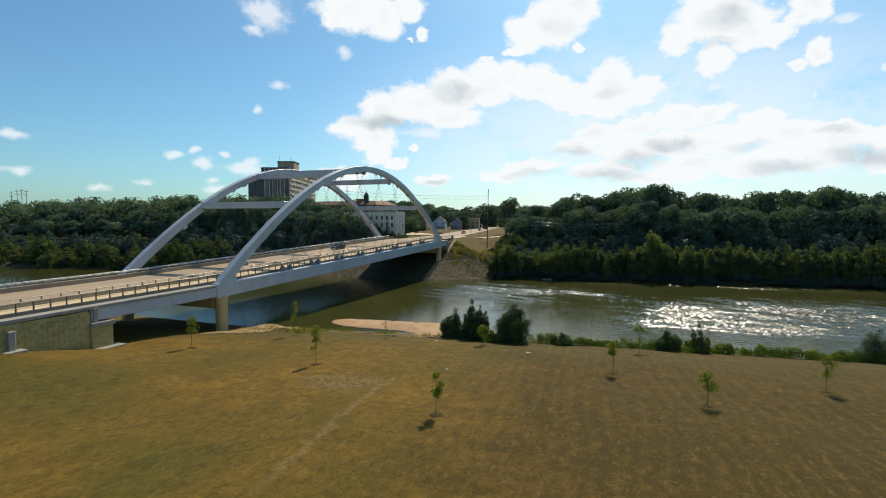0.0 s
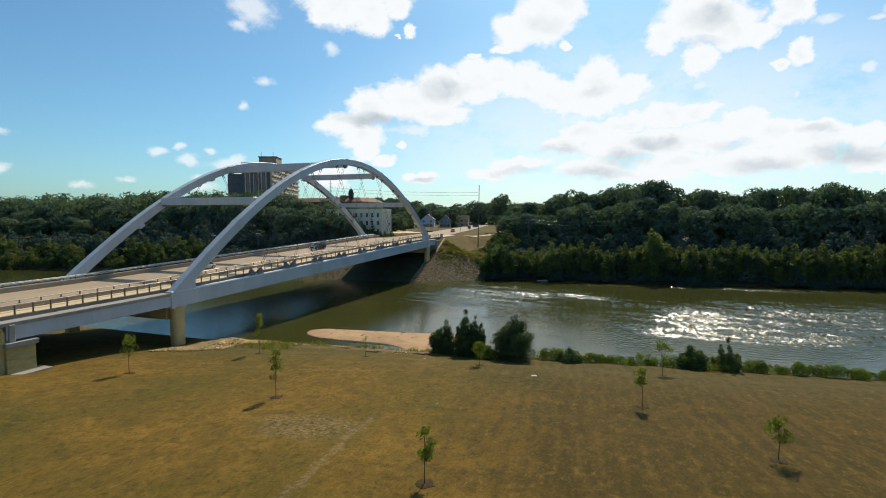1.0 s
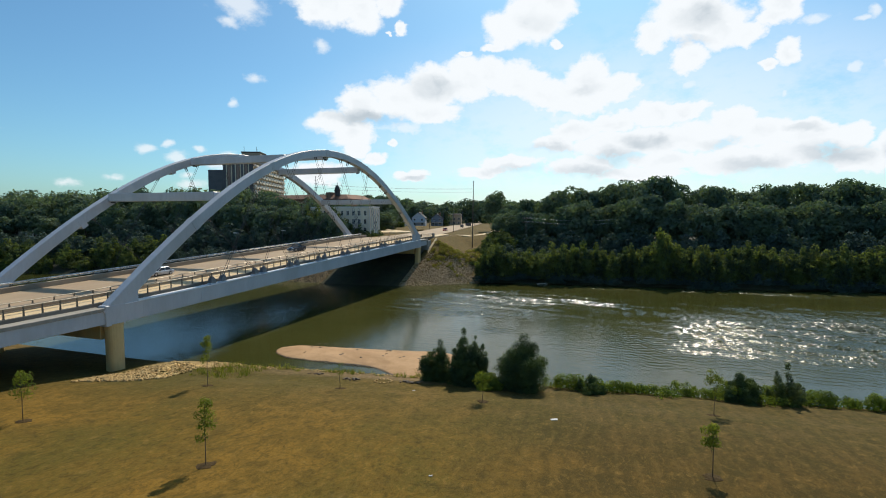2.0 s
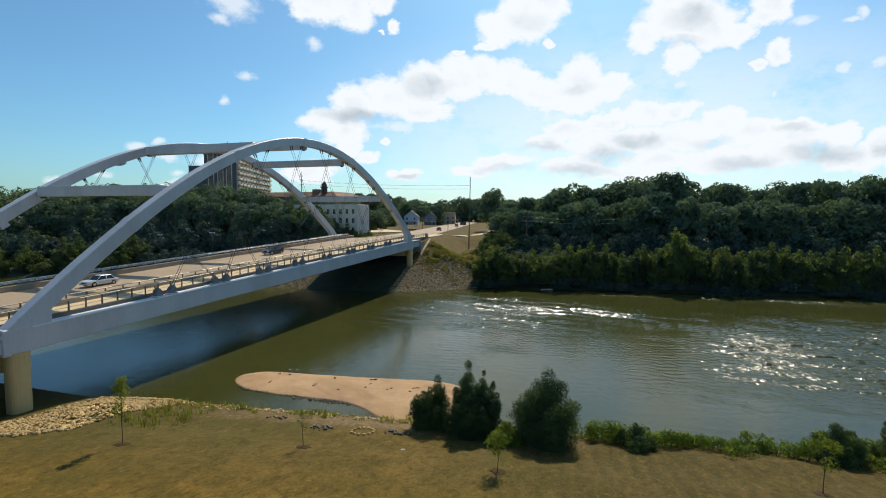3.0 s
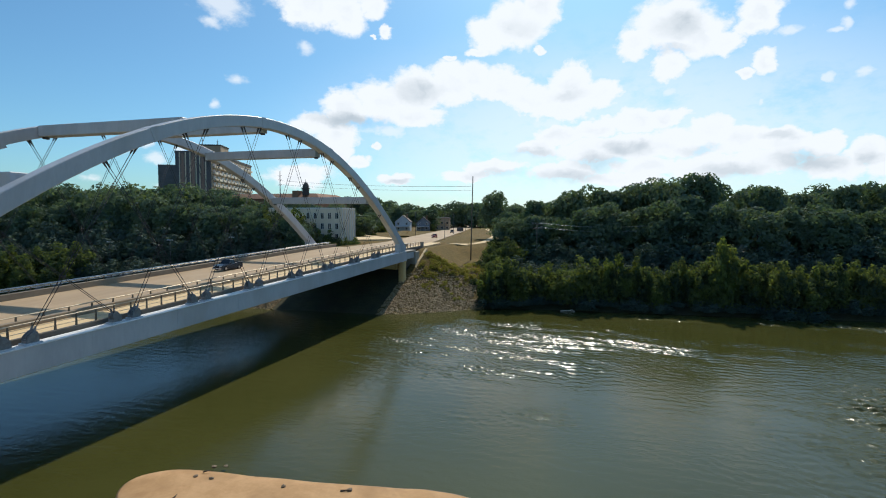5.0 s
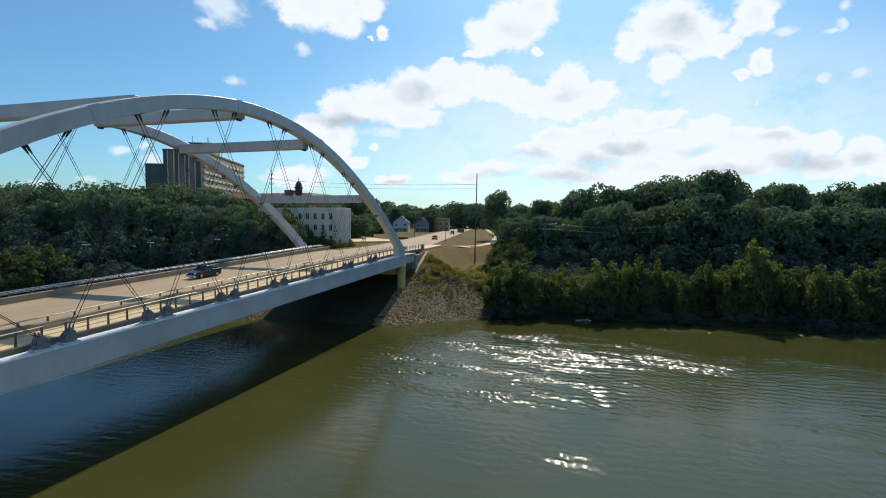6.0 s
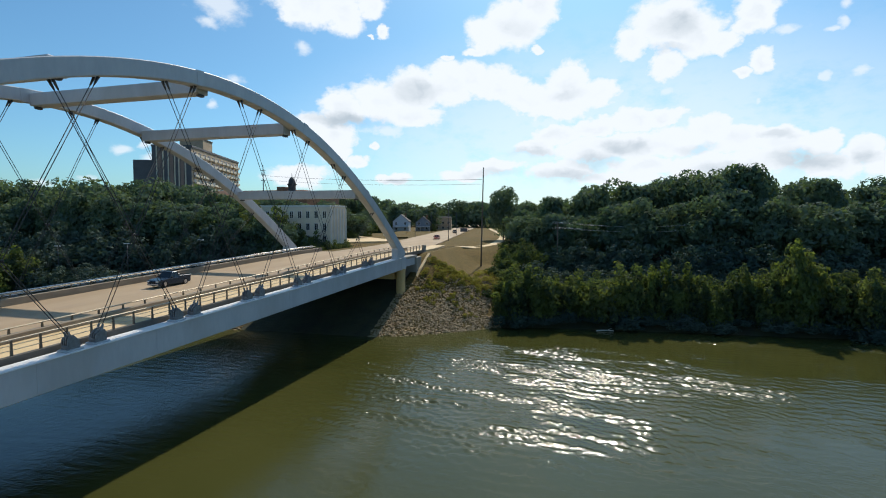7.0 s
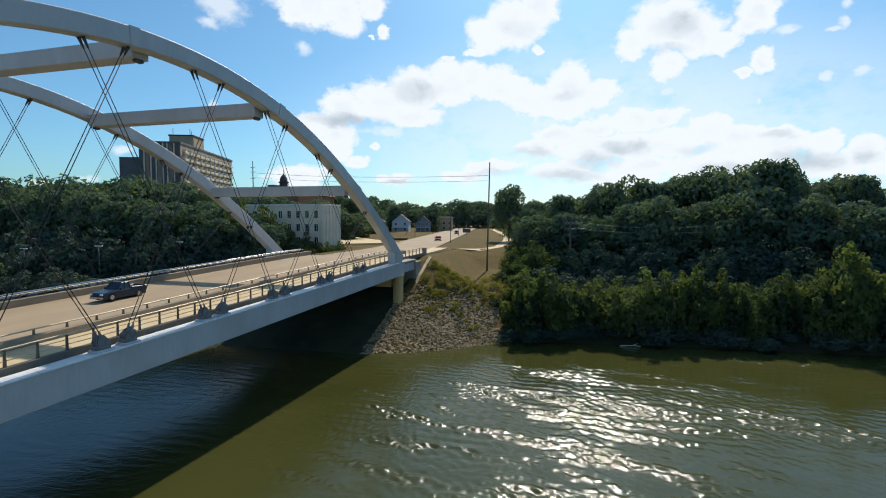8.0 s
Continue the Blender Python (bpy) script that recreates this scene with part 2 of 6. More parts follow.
def ground_material():
    """Dry mown grass: straw and olive patches, mowing lines, bare soil, grain."""
    m = bpy.data.materials.new("dry_lawn")
    m.use_nodes = True
    g = Graph(m.node_tree)
    pos = g.node("ShaderNodeNewGeometry").outputs["Position"]
    big = g.noise(pos, 0.045, 4, 0.55, 0.4)
    mid = g.noise(pos, 0.35, 5, 0.6, 0.3)
    tuft = g.noise(g.vec("MULTIPLY", pos, (1.5, 0.65, 1.0)), 2.2, 6, 0.66, 0.5)
    blade = g.noise(pos, 14, 3, 0.6)
    streak = g.noise(g.vec("MULTIPLY", pos, (1.3, 0.7, 1.0)), 4.0, 5, 0.7, 0.8)
    straw = g.mix(g.ramp(mid, 0.35, 0.65), (0.250, 0.141, 0.021), (0.168, 0.101, 0.016))
    olive = g.mix(g.ramp(mid, 0.35, 0.65), (0.092, 0.080, 0.012), (0.120, 0.092, 0.015))
    brown = g.mix(g.ramp(mid, 0.35, 0.65), (0.092, 0.057, 0.013), (0.064, 0.044, 0.010))
    f = g.ramp(g.math("ADD", g.math("MULTIPLY", big, 0.7), g.math("MULTIPLY", tuft, 0.3)), 0.42, 0.58)
    col = g.mix(f, olive, straw)
    # beyond the worn strip the field is browner and freshly mown
    side = g.math("ADD", g.vec("DOT_PRODUCT", pos, (1.0, 0.13, 0.0)), g.math("MULTIPLY", mid, 7.0))
    col = g.mix(g.ramp(side, 46.0, 62.0, 0, 0.85), col, brown)
    # greener towards the river
    shore = g.math("ADD", g.vec("DOT_PRODUCT", pos, (-0.12, 1.0, 0.0)), g.math("MULTIPLY", mid, 9.0))
    col = g.mix(g.ramp(shore, -14.0, 4.0, 0, 0.6), col, g.mix(g.ramp(mid, 0.4, 0.6), (0.125, 0.098, 0.036), (0.095, 0.082, 0.022)))
    # mowing lines
    ca, sa = math.cos(radians(6.5)), math.sin(radians(6.5))
    across = g.vec("DOT_PRODUCT", pos, (ca, sa, 0.0))
    across = g.math("ADD", across, g.math("ADD", g.math("MULTIPLY", g.math("SUBTRACT", mid, 0.5), 0.9), g.math("MULTIPLY", g.math("SUBTRACT", big, 0.5), 5.0)))
    line = g.math("SINE", g.math("MULTIPLY", across, 2 * math.pi / 1.35))
    line = g.math("MULTIPLY", g.ramp(line, -0.2, 1.0), g.math("MULTIPLY", g.ramp(g.noise(pos, 0.12, 3), 0.32, 0.55), g.ramp(side, 48.0, 56.0)))
    col = g.mix(g.math("MULTIPLY", line, 0.24), col, (0.036, 0.031, 0.011))
    pale = g.math("SINE", g.math("MULTIPLY", g.math("ADD", across, 0.62), 2 * math.pi / 1.35))
    pale = g.math("MULTIPLY", g.ramp(pale, 0.55, 1.0), g.math("MULTIPLY", g.ramp(g.noise(pos, 0.2, 4), 0.40, 0.6), g.ramp(side, 46.0, 56.0)))
    col = g.mix(g.math("MULTIPLY", pale, 0.22), col, (0.21, 0.135, 0.036))
    col = g.mix(g.ramp(tuft, 0.52, 0.70, 0, 0.5), col, (0.055, 0.046, 0.008))
    col = g.mix(g.ramp(tuft, 0.46, 0.30, 0, 0.4), col, (0.27, 0.16, 0.032))
    col = g.mix(g.ramp(blade, 0.5, 0.8, 0, 0.4), col, (0.20, 0.125, 0.032))
    col = g.mix(g.ramp(streak, 0.50, 0.68, 0, 0.42), col, (0.045, 0.038, 0.008))
    col = g.mix(g.ramp(streak, 0.46, 0.32, 0, 0.3), col, (0.22, 0.14, 0.036))
    col = g.mix(g.ramp(g.noise(pos, 0.9, 5, 0.65, 0.8), 0.50, 0.66, 0, 0.45), col, (0.060, 0.048, 0.011))
    clump = g.noise(g.vec("MULTIPLY", pos, (1.25, 0.8, 1.0)), 1.35, 7, 0.74, 0.6)
    col = g.mix(g.ramp(clump, 0.50, 0.64, 0, 0.5), col, (0.060, 0.042, 0.009))
    col = g.mix(g.ramp(clump, 0.46, 0.34, 0, 0.4), col, (0.29, 0.175, 0.042))
    # a pale track worn down to the soil, and a scuffed patch at its head
    worn = g.math("ADD", g.vec("DOT_PRODUCT", pos, (1.0, 0.146, 0.0)), g.math("MULTIPLY_ADD", mid, 2.4, -1.2))
    track = g.ramp(g.math("ABSOLUTE", g.math("SUBTRACT", worn, 40.75)), 0.55, 0.1)
    lengthwise = g.vec("DOT_PRODUCT", pos, (0.0, 1.0, 0.0))
    track = g.math("MULTIPLY", track, g.math("MULTIPLY", g.ramp(lengthwise, -46.0, -38.0), g.ramp(lengthwise, -18.5, -20.5)))
    scuff = g.vec("LENGTH", g.vec("MULTIPLY", g.vec("SUBTRACT", pos, (40.0, -23.8, 2.5)), (1 / 5.5, 1 / 3.6, 0.0)))
    scuff = g.math("MULTIPLY", g.ramp(g.math("ADD", scuff, mid), 1.55, 0.9), 0.8)
    flecks = g.ramp(g.noise(pos, 3.4, 5, 0.75), 0.44, 0.60)
    col = g.mix(g.math("MULTIPLY", track, g.math("MULTIPLY_ADD", flecks, 0.45, 0.12)), col, (0.30, 0.215, 0.105))
    col = g.mix(g.math("MULTIPLY", scuff, flecks), col, (0.27, 0.195, 0.10))
    col = g.mix(g.math("MULTIPLY", scuff, g.ramp(g.noise(pos, 2.7, 5, 0.75), 0.52, 0.62)), col, (0.05, 0.042, 0.012))
    # trodden sandy soil above the waterline
    bank = g.math("ADD", g.vec("DOT_PRODUCT", pos, (-0.1222, 1.0, 0.0)), g.math("MULTIPLY_ADD", mid, 4.0, -2.0))
    bare = g.math("MULTIPLY", g.ramp(bank, 3.2, 5.6), g.ramp(g.vec("DOT_PRODUCT", pos, (1.0, 0.0, 0.0)), 54.0, 46.0))
    bare = g.math("MULTIPLY", bare, g.ramp(g.math("ADD", g.vec("DOT_PRODUCT", pos, (1.0, 0.0, 0.0)), g.math("MULTIPLY", mid, 8.0)), 14.0, 36.0, 0.25, 0.95))
    col = g.mix(bare, col, g.mix(g.ramp(tuft, 0.35, 0.6), (0.30, 0.205, 0.105), (0.17, 0.115, 0.055)))
    col = g.mix(g.ramp(g.noise(pos, 4.5, 4, 0.7), 0.36, 0.66, 0.0, 0.25), col, (0.036, 0.028, 0.006))
    col = g.mix(1.0, col, (0.90, 0.92, 0.95), "MULTIPLY")
    b = g.node("ShaderNodeBsdfPrincipled")
    g.put(b.inputs["Base Color"], col)
    b.inputs["Roughness"].default_value = 0.95
    b.inputs["Specular IOR Level"].default_value = 0.1
    n = g.node("ShaderNodeBump")
    n.inputs["Strength"].default_value, n.inputs["Distance"].default_value = 0.9, 0.06
    g.put(n.inputs["Height"], g.math("ADD", tuft, g.math("MULTIPLY", blade, 0.6)))
    g.t.links.new(n.outputs[0], b.inputs["Normal"])
    out = g.node("ShaderNodeOutputMaterial")
    g.t.links.new(b.outputs[0], out.inputs[0])
    return m


def water_material():
    """Murky green river: gloss, small waves, rougher tongues of current."""
    m = bpy.data.materials.new("river_water")
    m.use_nodes = True
    g = Graph(m.node_tree)
    pos = g.node("ShaderNodeNewGeometry").outputs["Position"]
    att = g.node("ShaderNodeAttribute")
    att.attribute_name = "riffle"
    rif = att.outputs["Fac"]
    swell = g.noise(g.vec("MULTIPLY", pos, (0.45, 1.0, 1.0)), 0.75, 3, 0.55, 0.6)
    w2 = g.noise(g.vec("MULTIPLY", pos, (0.7, 1.0, 1.0)), 2.3, 3, 0.6, 0.9)
    w3 = g.noise(g.vec("MULTIPLY", pos, (0.8, 1.0, 1.0)), 8.0, 3, 0.6, 0.4)
    h = g.math("ADD", g.math("MULTIPLY", w2, g.math("MULTIPLY_ADD", rif, 0.09, 0.02)), g.math("MULTIPLY", w3, g.math("MULTIPLY_ADD", rif, 0.045, 0.006)))
    h = g.math("ADD", h, g.math("MULTIPLY", swell, 0.035))
    b = g.node("ShaderNodeBsdfPrincipled")
    g.put(b.inputs["Base Color"], g.mix(g.ramp(g.noise(pos, 0.03, 3), 0.35, 0.65), (0.046, 0.050, 0.013), (0.060, 0.062, 0.018)))
    g.put(b.inputs["Roughness"], g.ramp(rif, 0.08, 0.7, 0.05, 0.19))
    b.inputs["IOR"].default_value = 1.33
    n = g.node("ShaderNodeBump")
    n.inputs["Strength"].default_value, n.inputs["Distance"].default_value = 1.0, 0.7
    g.put(n.inputs["Height"], h)
    g.t.links.new(n.outputs[0], b.inputs["Normal"])
    out = g.node("ShaderNodeOutputMaterial")
    g.t.links.new(b.outputs[0], out.inputs[0])
    return m


def glass_dark(name, tint=(0.02, 0.025, 0.03)):
    m = bpy.data.materials.new(name)
    m.use_nodes = True
    b = m.node_tree.nodes["Principled BSDF"]
    b.inputs["Base Color"].default_value = (*tint, 1)
    b.inputs["Roughness"].default_value = 0.06
    return m


LAWN = ground_material()
WATER = water_material()
STEEL = surface("white_painted_steel", (0.43, 0.455, 0.485), (0.51, 0.53, 0.555), 0.35, 0.45, 0.05, c3=(0.37, 0.37, 0.36), stain=0.45, stretch=(1, 1, 0.3))
DECK = surface("concrete_deck", (0.31, 0.225, 0.135), (0.375, 0.28, 0.175), 0.25, 0.85, 0.25, c3=(0.28, 0.215, 0.15), stain=0.4, stretch=(1, 0.25, 1))
WALKWAY = surface("sidewalk_concrete", (0.56, 0.42, 0.225), (0.64, 0.49, 0.28), 0.5, 0.85, 0.25, c3=(0.45, 0.39, 0.3), stain=0.3)
CONCRETE = surface("weathered_concrete", (0.27, 0.25, 0.21), (0.36, 0.33, 0.28), 0.4, 0.85, 0.3, c3=(0.25, 0.23, 0.19), stain=0.5, stretch=(1, 1, 0.35))
PIERMAT = surface("tan_concrete", (0.47, 0.35, 0.15), (0.56, 0.43, 0.20), 0.4, 0.85, 0.3, c3=(0.27, 0.22, 0.13), stain=0.5, stretch=(1, 1, 0.35))
# base colours hold the shade of the strip below the railing; mottled stains on top
KERB = surface("shade_dark_stained_kerb_concrete", (0.13, 0.115, 0.095), (0.20, 0.18, 0.15), 0.5, 0.9, 0.3, c3=(0.09, 0.08, 0.07), stain=0.5, stretch=(1, 0.3, 1))
# the girder's white made paler: sunlight on its top put into the colour
SUNLITWHITE = surface("sunlit_white_paint", (0.74, 0.75, 0.75), (0.82, 0.82, 0.81), 0.6, 0.4, 0.05, c3=(0.60, 0.60, 0.58), stain=0.4)
GALV = surface("bright_galvanised_rail", (0.60, 0.61, 0.62), (0.70, 0.71, 0.72), 2.0, 0.4, 0.05, metal=0.3)
BARRIER = surface("brown_stained_barrier_concrete", (0.25, 0.20, 0.145), (0.34, 0.28, 0.20), 0.4, 0.85, 0.3, c3=(0.19, 0.15, 0.11), stain=0.5, stretch=(1, 0.3, 1))
RAILSTEEL = surface("galvanised_rail", (0.46, 0.39, 0.28), (0.56, 0.48, 0.36), 2.0, 0.45, 0.05, metal=0.35)
POSTSTEEL = surface("bronze_rail_post", (0.10, 0.085, 0.065), (0.16, 0.135, 0.10), 2.0, 0.5, 0.05, metal=0.3)
DARKSTEEL = surface("dark_cast_steel", (0.06, 0.065, 0.075), (0.11, 0.115, 0.125), 3.0, 0.5, 0.2, metal=0.5)
CABLE = surface("hanger_cable", (0.035, 0.037, 0.04), (0.06, 0.062, 0.066), 3.0, 0.75, 0.0, metal=0.2)
STONE = surface("split_stone_block", (0.42, 0.335, 0.12), (0.55, 0.45, 0.19), 1.2, 0.9, 1.0, random_tint=0.10, dist=0.15, stretch=(1, 0.5, 2))
WALLBACK = surface("retaining_wall_joint", (0.40, 0.32, 0.12), (0.50, 0.41, 0.17), 0.8, 0.95, 0.5)
ROCK = surface("limestone_riprap", (0.48, 0.31, 0.11), (0.60, 0.42, 0.17), 1.5, 0.95, 0.6, random_tint=0.3, dist=0.06)
ROCKFAR = surface("brown_riprap", (0.38, 0.275, 0.15), (0.52, 0.40, 0.235), 1.2, 0.95, 0.6, random_tint=0.35, dist=0.06)
DARKROCK = surface("wet_dark_rock", (0.075, 0.052, 0.03), (0.14, 0.10, 0.06), 2.0, 0.7, 0.5, random_tint=0.3)
SAND = surface("river_sand", (0.36, 0.215, 0.095), (0.46, 0.29, 0.145), 0.35, 0.95, 0.5, c3=(0.26, 0.15, 0.065), stain=0.7)
WETSAND = surface("wet_river_sand", (0.14, 0.085, 0.04), (0.20, 0.125, 0.06), 0.8, 0.45, 0.3)
MULCH = surface("dark_mulch", (0.045, 0.032, 0.014), (0.085, 0.056, 0.024), 6.0, 0.95, 0.9, spec=0.08)
BARK = surface("bark", (0.06, 0.045, 0.03), (0.11, 0.085, 0.06), 2.5, 0.95, 0.7, stretch=(1, 1, 0.25))
WOODPOLE = surface("weathered_pole_wood", (0.12, 0.095, 0.075), (0.19, 0.155, 0.12), 2.0, 0.9, 0.4, stretch=(1, 1, 0.1))
LEAF_TALL = foliage("tall_tree_leaves", (0.076, 0.118, 0.116), (0.128, 0.178, 0.112), 0.22)
LEAF_BUSH = foliage("bank_bush_leaves", (0.036, 0.058, 0.056), (0.125, 0.155, 0.050), 0.36)
# bush leaves again, with the shade below the trees put into their colour
LEAF_SHADE = foliage("shade_toned_bush_leaves", (0.056, 0.086, 0.090), (0.078, 0.114, 0.094), 0.1)
LEAF_NEAR = foliage("near_bush_leaves", (0.028, 0.052, 0.034), (0.090, 0.128, 0.042), 0.14, 0.5)
LEAF_YOUNG = foliage("sapling_leaves", (0.075, 0.105, 0.022), (0.17, 0.195, 0.042), 0.4)
LEAF_WEED = foliage("weed_leaves", (0.060, 0.098, 0.022), (0.19, 0.225, 0.042), 0.35, 0.8)
LEAF_GRASS = foliage("bank_grass", (0.085, 0.105, 0.025), (0.19, 0.20, 0.05), 0.3, 0.8)
LEAF_SCRUB = foliage("scrub_leaves", (0.12, 0.125, 0.035), (0.25, 0.235, 0.07), 0.35, 0.6)
BRICK = surface("brown_brick", (0.20, 0.11, 0.07), (0.27, 0.16, 0.10), 0.5, 0.9, 0.3)
CREAM = surface("cream_render", (0.68, 0.61, 0.47), (0.76, 0.69, 0.55), 0.3, 0.85, 0.15, c3=(0.42, 0.38, 0.30), stain=0.4)
PALEWALL = surface("pale_wall", (0.62, 0.61, 0.57), (0.70, 0.69, 0.65), 0.3, 0.8, 0.15)
DARKPANEL = surface("dark_facade_panel", (0.085, 0.09, 0.10), (0.12, 0.125, 0.135), 0.3, 0.7, 0.1)
TANWALL = surface("tan_brick_wall", (0.36, 0.28, 0.19), (0.44, 0.35, 0.25), 0.3, 0.85, 0.2)
ROOF = surface("dark_roof", (0.05, 0.05, 0.052), (0.09, 0.088, 0.085), 0.4, 0.9, 0.2)
GLASS = glass_dark("window_glass")
TYRE = surface("tyre_rubber", (0.012, 0.012, 0.012), (0.025, 0.025, 0.025), 5, 0.85, 0.1)
CHROME = surface("wheel_alloy", (0.45, 0.45, 0.46), (0.55, 0.55, 0.56), 5, 0.3, 0.0, metal=0.8)
SIGNRED = surface("tail_lamp_red", (0.35, 0.02, 0.015), (0.45, 0.03, 0.02), 5, 0.3, 0.0)
LAMPWHITE = surface("lamp_lens", (0.75, 0.75, 0.72), (0.8, 0.8, 0.78), 5, 0.2, 0.0)
FLOOR = surface("woodland_floor_and_bridge_shade", (0.022, 0.026, 0.010), (0.045, 0.045, 0.018), 0.3, 0.95, 0.8, c3=(0.03, 0.022, 0.012), stain=0.6, dist=0.2)
PALEBLUE = surface("pale_blue_siding", (0.44, 0.49, 0.55), (0.52, 0.57, 0.62), 0.4, 0.8, 0.15, stretch=(1, 1, 6))
BLUEGREY = surface("blue_grey_siding", (0.16, 0.19, 0.23), (0.22, 0.25, 0.29), 0.4, 0.8, 0.15)
ANCHOR = surface("grey_cast_steel", (0.16, 0.165, 0.17), (0.24, 0.245, 0.25), 3.0, 0.5, 0.2, metal=0.3)


# ---- mesh helpers ----
def mesh_of(name, verts, faces, material, smooth=False):
    me = bpy.data.meshes.new(name)
    me.from_pydata([tuple(v) for v in verts], [], faces)
    me.materials.append(material)
    if smooth:
        me.polygons.foreach_set("use_smooth", [True] * len(me.polygons))
    me.update()
    return me


def part(name, me, parent=None, label="", m=None):
    """One mesh object, as a part under a thing or a part."""
    ob = new(name, me)
    ob.parent = parent
    if m is not None:
        ob.matrix_basis = m
    if label:
        ob["label"] = label
    return ob


def thing(name, label, category, m=None, group="", kind="", me=None):
    ob = new(name, me)
    if m is not None:
        ob.matrix_basis = m
    return tagged(ob, label, category, group, kind)


class Solid:
    """Collects the faces of one mesh."""

    def __init__(self):
        self.v, self.f = [], []

    def add(self, verts, faces):
        k = len(self.v)
        self.v += [tuple(v) for v in verts]
        self.f += [tuple(i + k for i in f) for f in faces]
        return self

    def box(self, x0, x1, y0, y1, z0, z1, bevel=0.0):
        if bevel <= 0:
            vs = [(x, y, z) for z in (z0, z1) for x, y in ((x0, y0), (x1, y0), (x1, y1), (x0, y1))]
            return self.add(vs, [(3, 2, 1, 0), (4, 5, 6, 7), (0, 1, 5, 4), (1, 2, 6, 5), (2, 3, 7, 6), (3, 0, 4, 7)])
        b = min(bevel, (x1 - x0) * 0.45, (y1 - y0) * 0.45, (z1 - z0) * 0.45)

        def ring(i, z):
            return [(x0 + i + b, y0 + i, z), (x1 - i - b, y0 + i, z), (x1 - i, y0 + i + b, z), (x1 - i, y1 - i - b, z),
                    (x1 - i - b, y1 - i, z), (x0 + i + b, y1 - i, z), (x0 + i, y1 - i - b, z), (x0 + i, y0 + i + b, z)]
        return self.loft([ring(b, z0), ring(0, z0 + b), ring(0, z1 - b), ring(b, z1)])

    def loft(self, rings, closed=True, caps=True):
        n = len(rings[0])
        vs = [v for r in rings for v in r]
        fs = []
        for i in range(len(rings) - 1):
            for j in range(n if closed else n - 1):
                a, b = i * n + j, i * n + (j + 1) % n
                fs.append((a, b, b + n, a + n))
        if caps:
            fs.append(tuple(range(n - 1, -1, -1)))
            fs.append(tuple((len(rings) - 1) * n + j for j in range(n)))
        return self.add(vs, fs)

    def tube(self, pts, r, n=8, r2=None):
        pts = [Vector(p) for p in pts]
        rings = []
        for i, p in enumerate(pts):
            d = (pts[min(i + 1, len(pts) - 1)] - pts[max(i - 1, 0)]).normalized()
            a = d.cross(Vector((0, 0, 1)) if abs(d.z) < 0.95 else Vector((1, 0, 0))).normalized()
            b = a.cross(d)
            rad = r if r2 is None else r + (r2 - r) * i / max(len(pts) - 1, 1)
            rings.append([tuple(p + rad * (math.cos(t) * a - math.sin(t) * b)) for t in (2 * math.pi * k / n for k in range(n))])
        return self.loft(rings)

    def mesh(self, name, material, smooth=False):
        return mesh_of(name, self.v, self.f, material, smooth)


def interp(x, xs, ys):
    return float(np.interp(x, xs, ys))


# ---- levels ----
WATER_Z = -1.0


def deck_z(y):
    """Top of the bridge's edge beam: rises along the bridge, flat beyond it."""
    if y < 0:
        return 7.95 + 0.012 * y
    return 7.95 + 0.034 * y if y < 101 else 11.38 + 0.25 * (1 - math.exp(-(y - 101) / 20.0))


def road_x(y):
    """How far the road bends left beyond the bridge."""
    if y < 118:
        return 0.0
    return -0.2 / 64 * (y - 118) ** 2 if y < 150 else -3.2 - 0.2 * (y - 150)


NEAR_X, NEAR_Y = (-400, 0, 8, 98, 400), (6, 7, 9, 20.0, 50)
FAR_X, FAR_Y = (-600, -220, -135, -97, -25, -2, 5.5, 14, 18, 26, 42, 80, 124, 300, 800), (40, 62, 76, 85, 85, 87, 90, 97, 101, 103.5, 106, 111, 118, 140, 190)


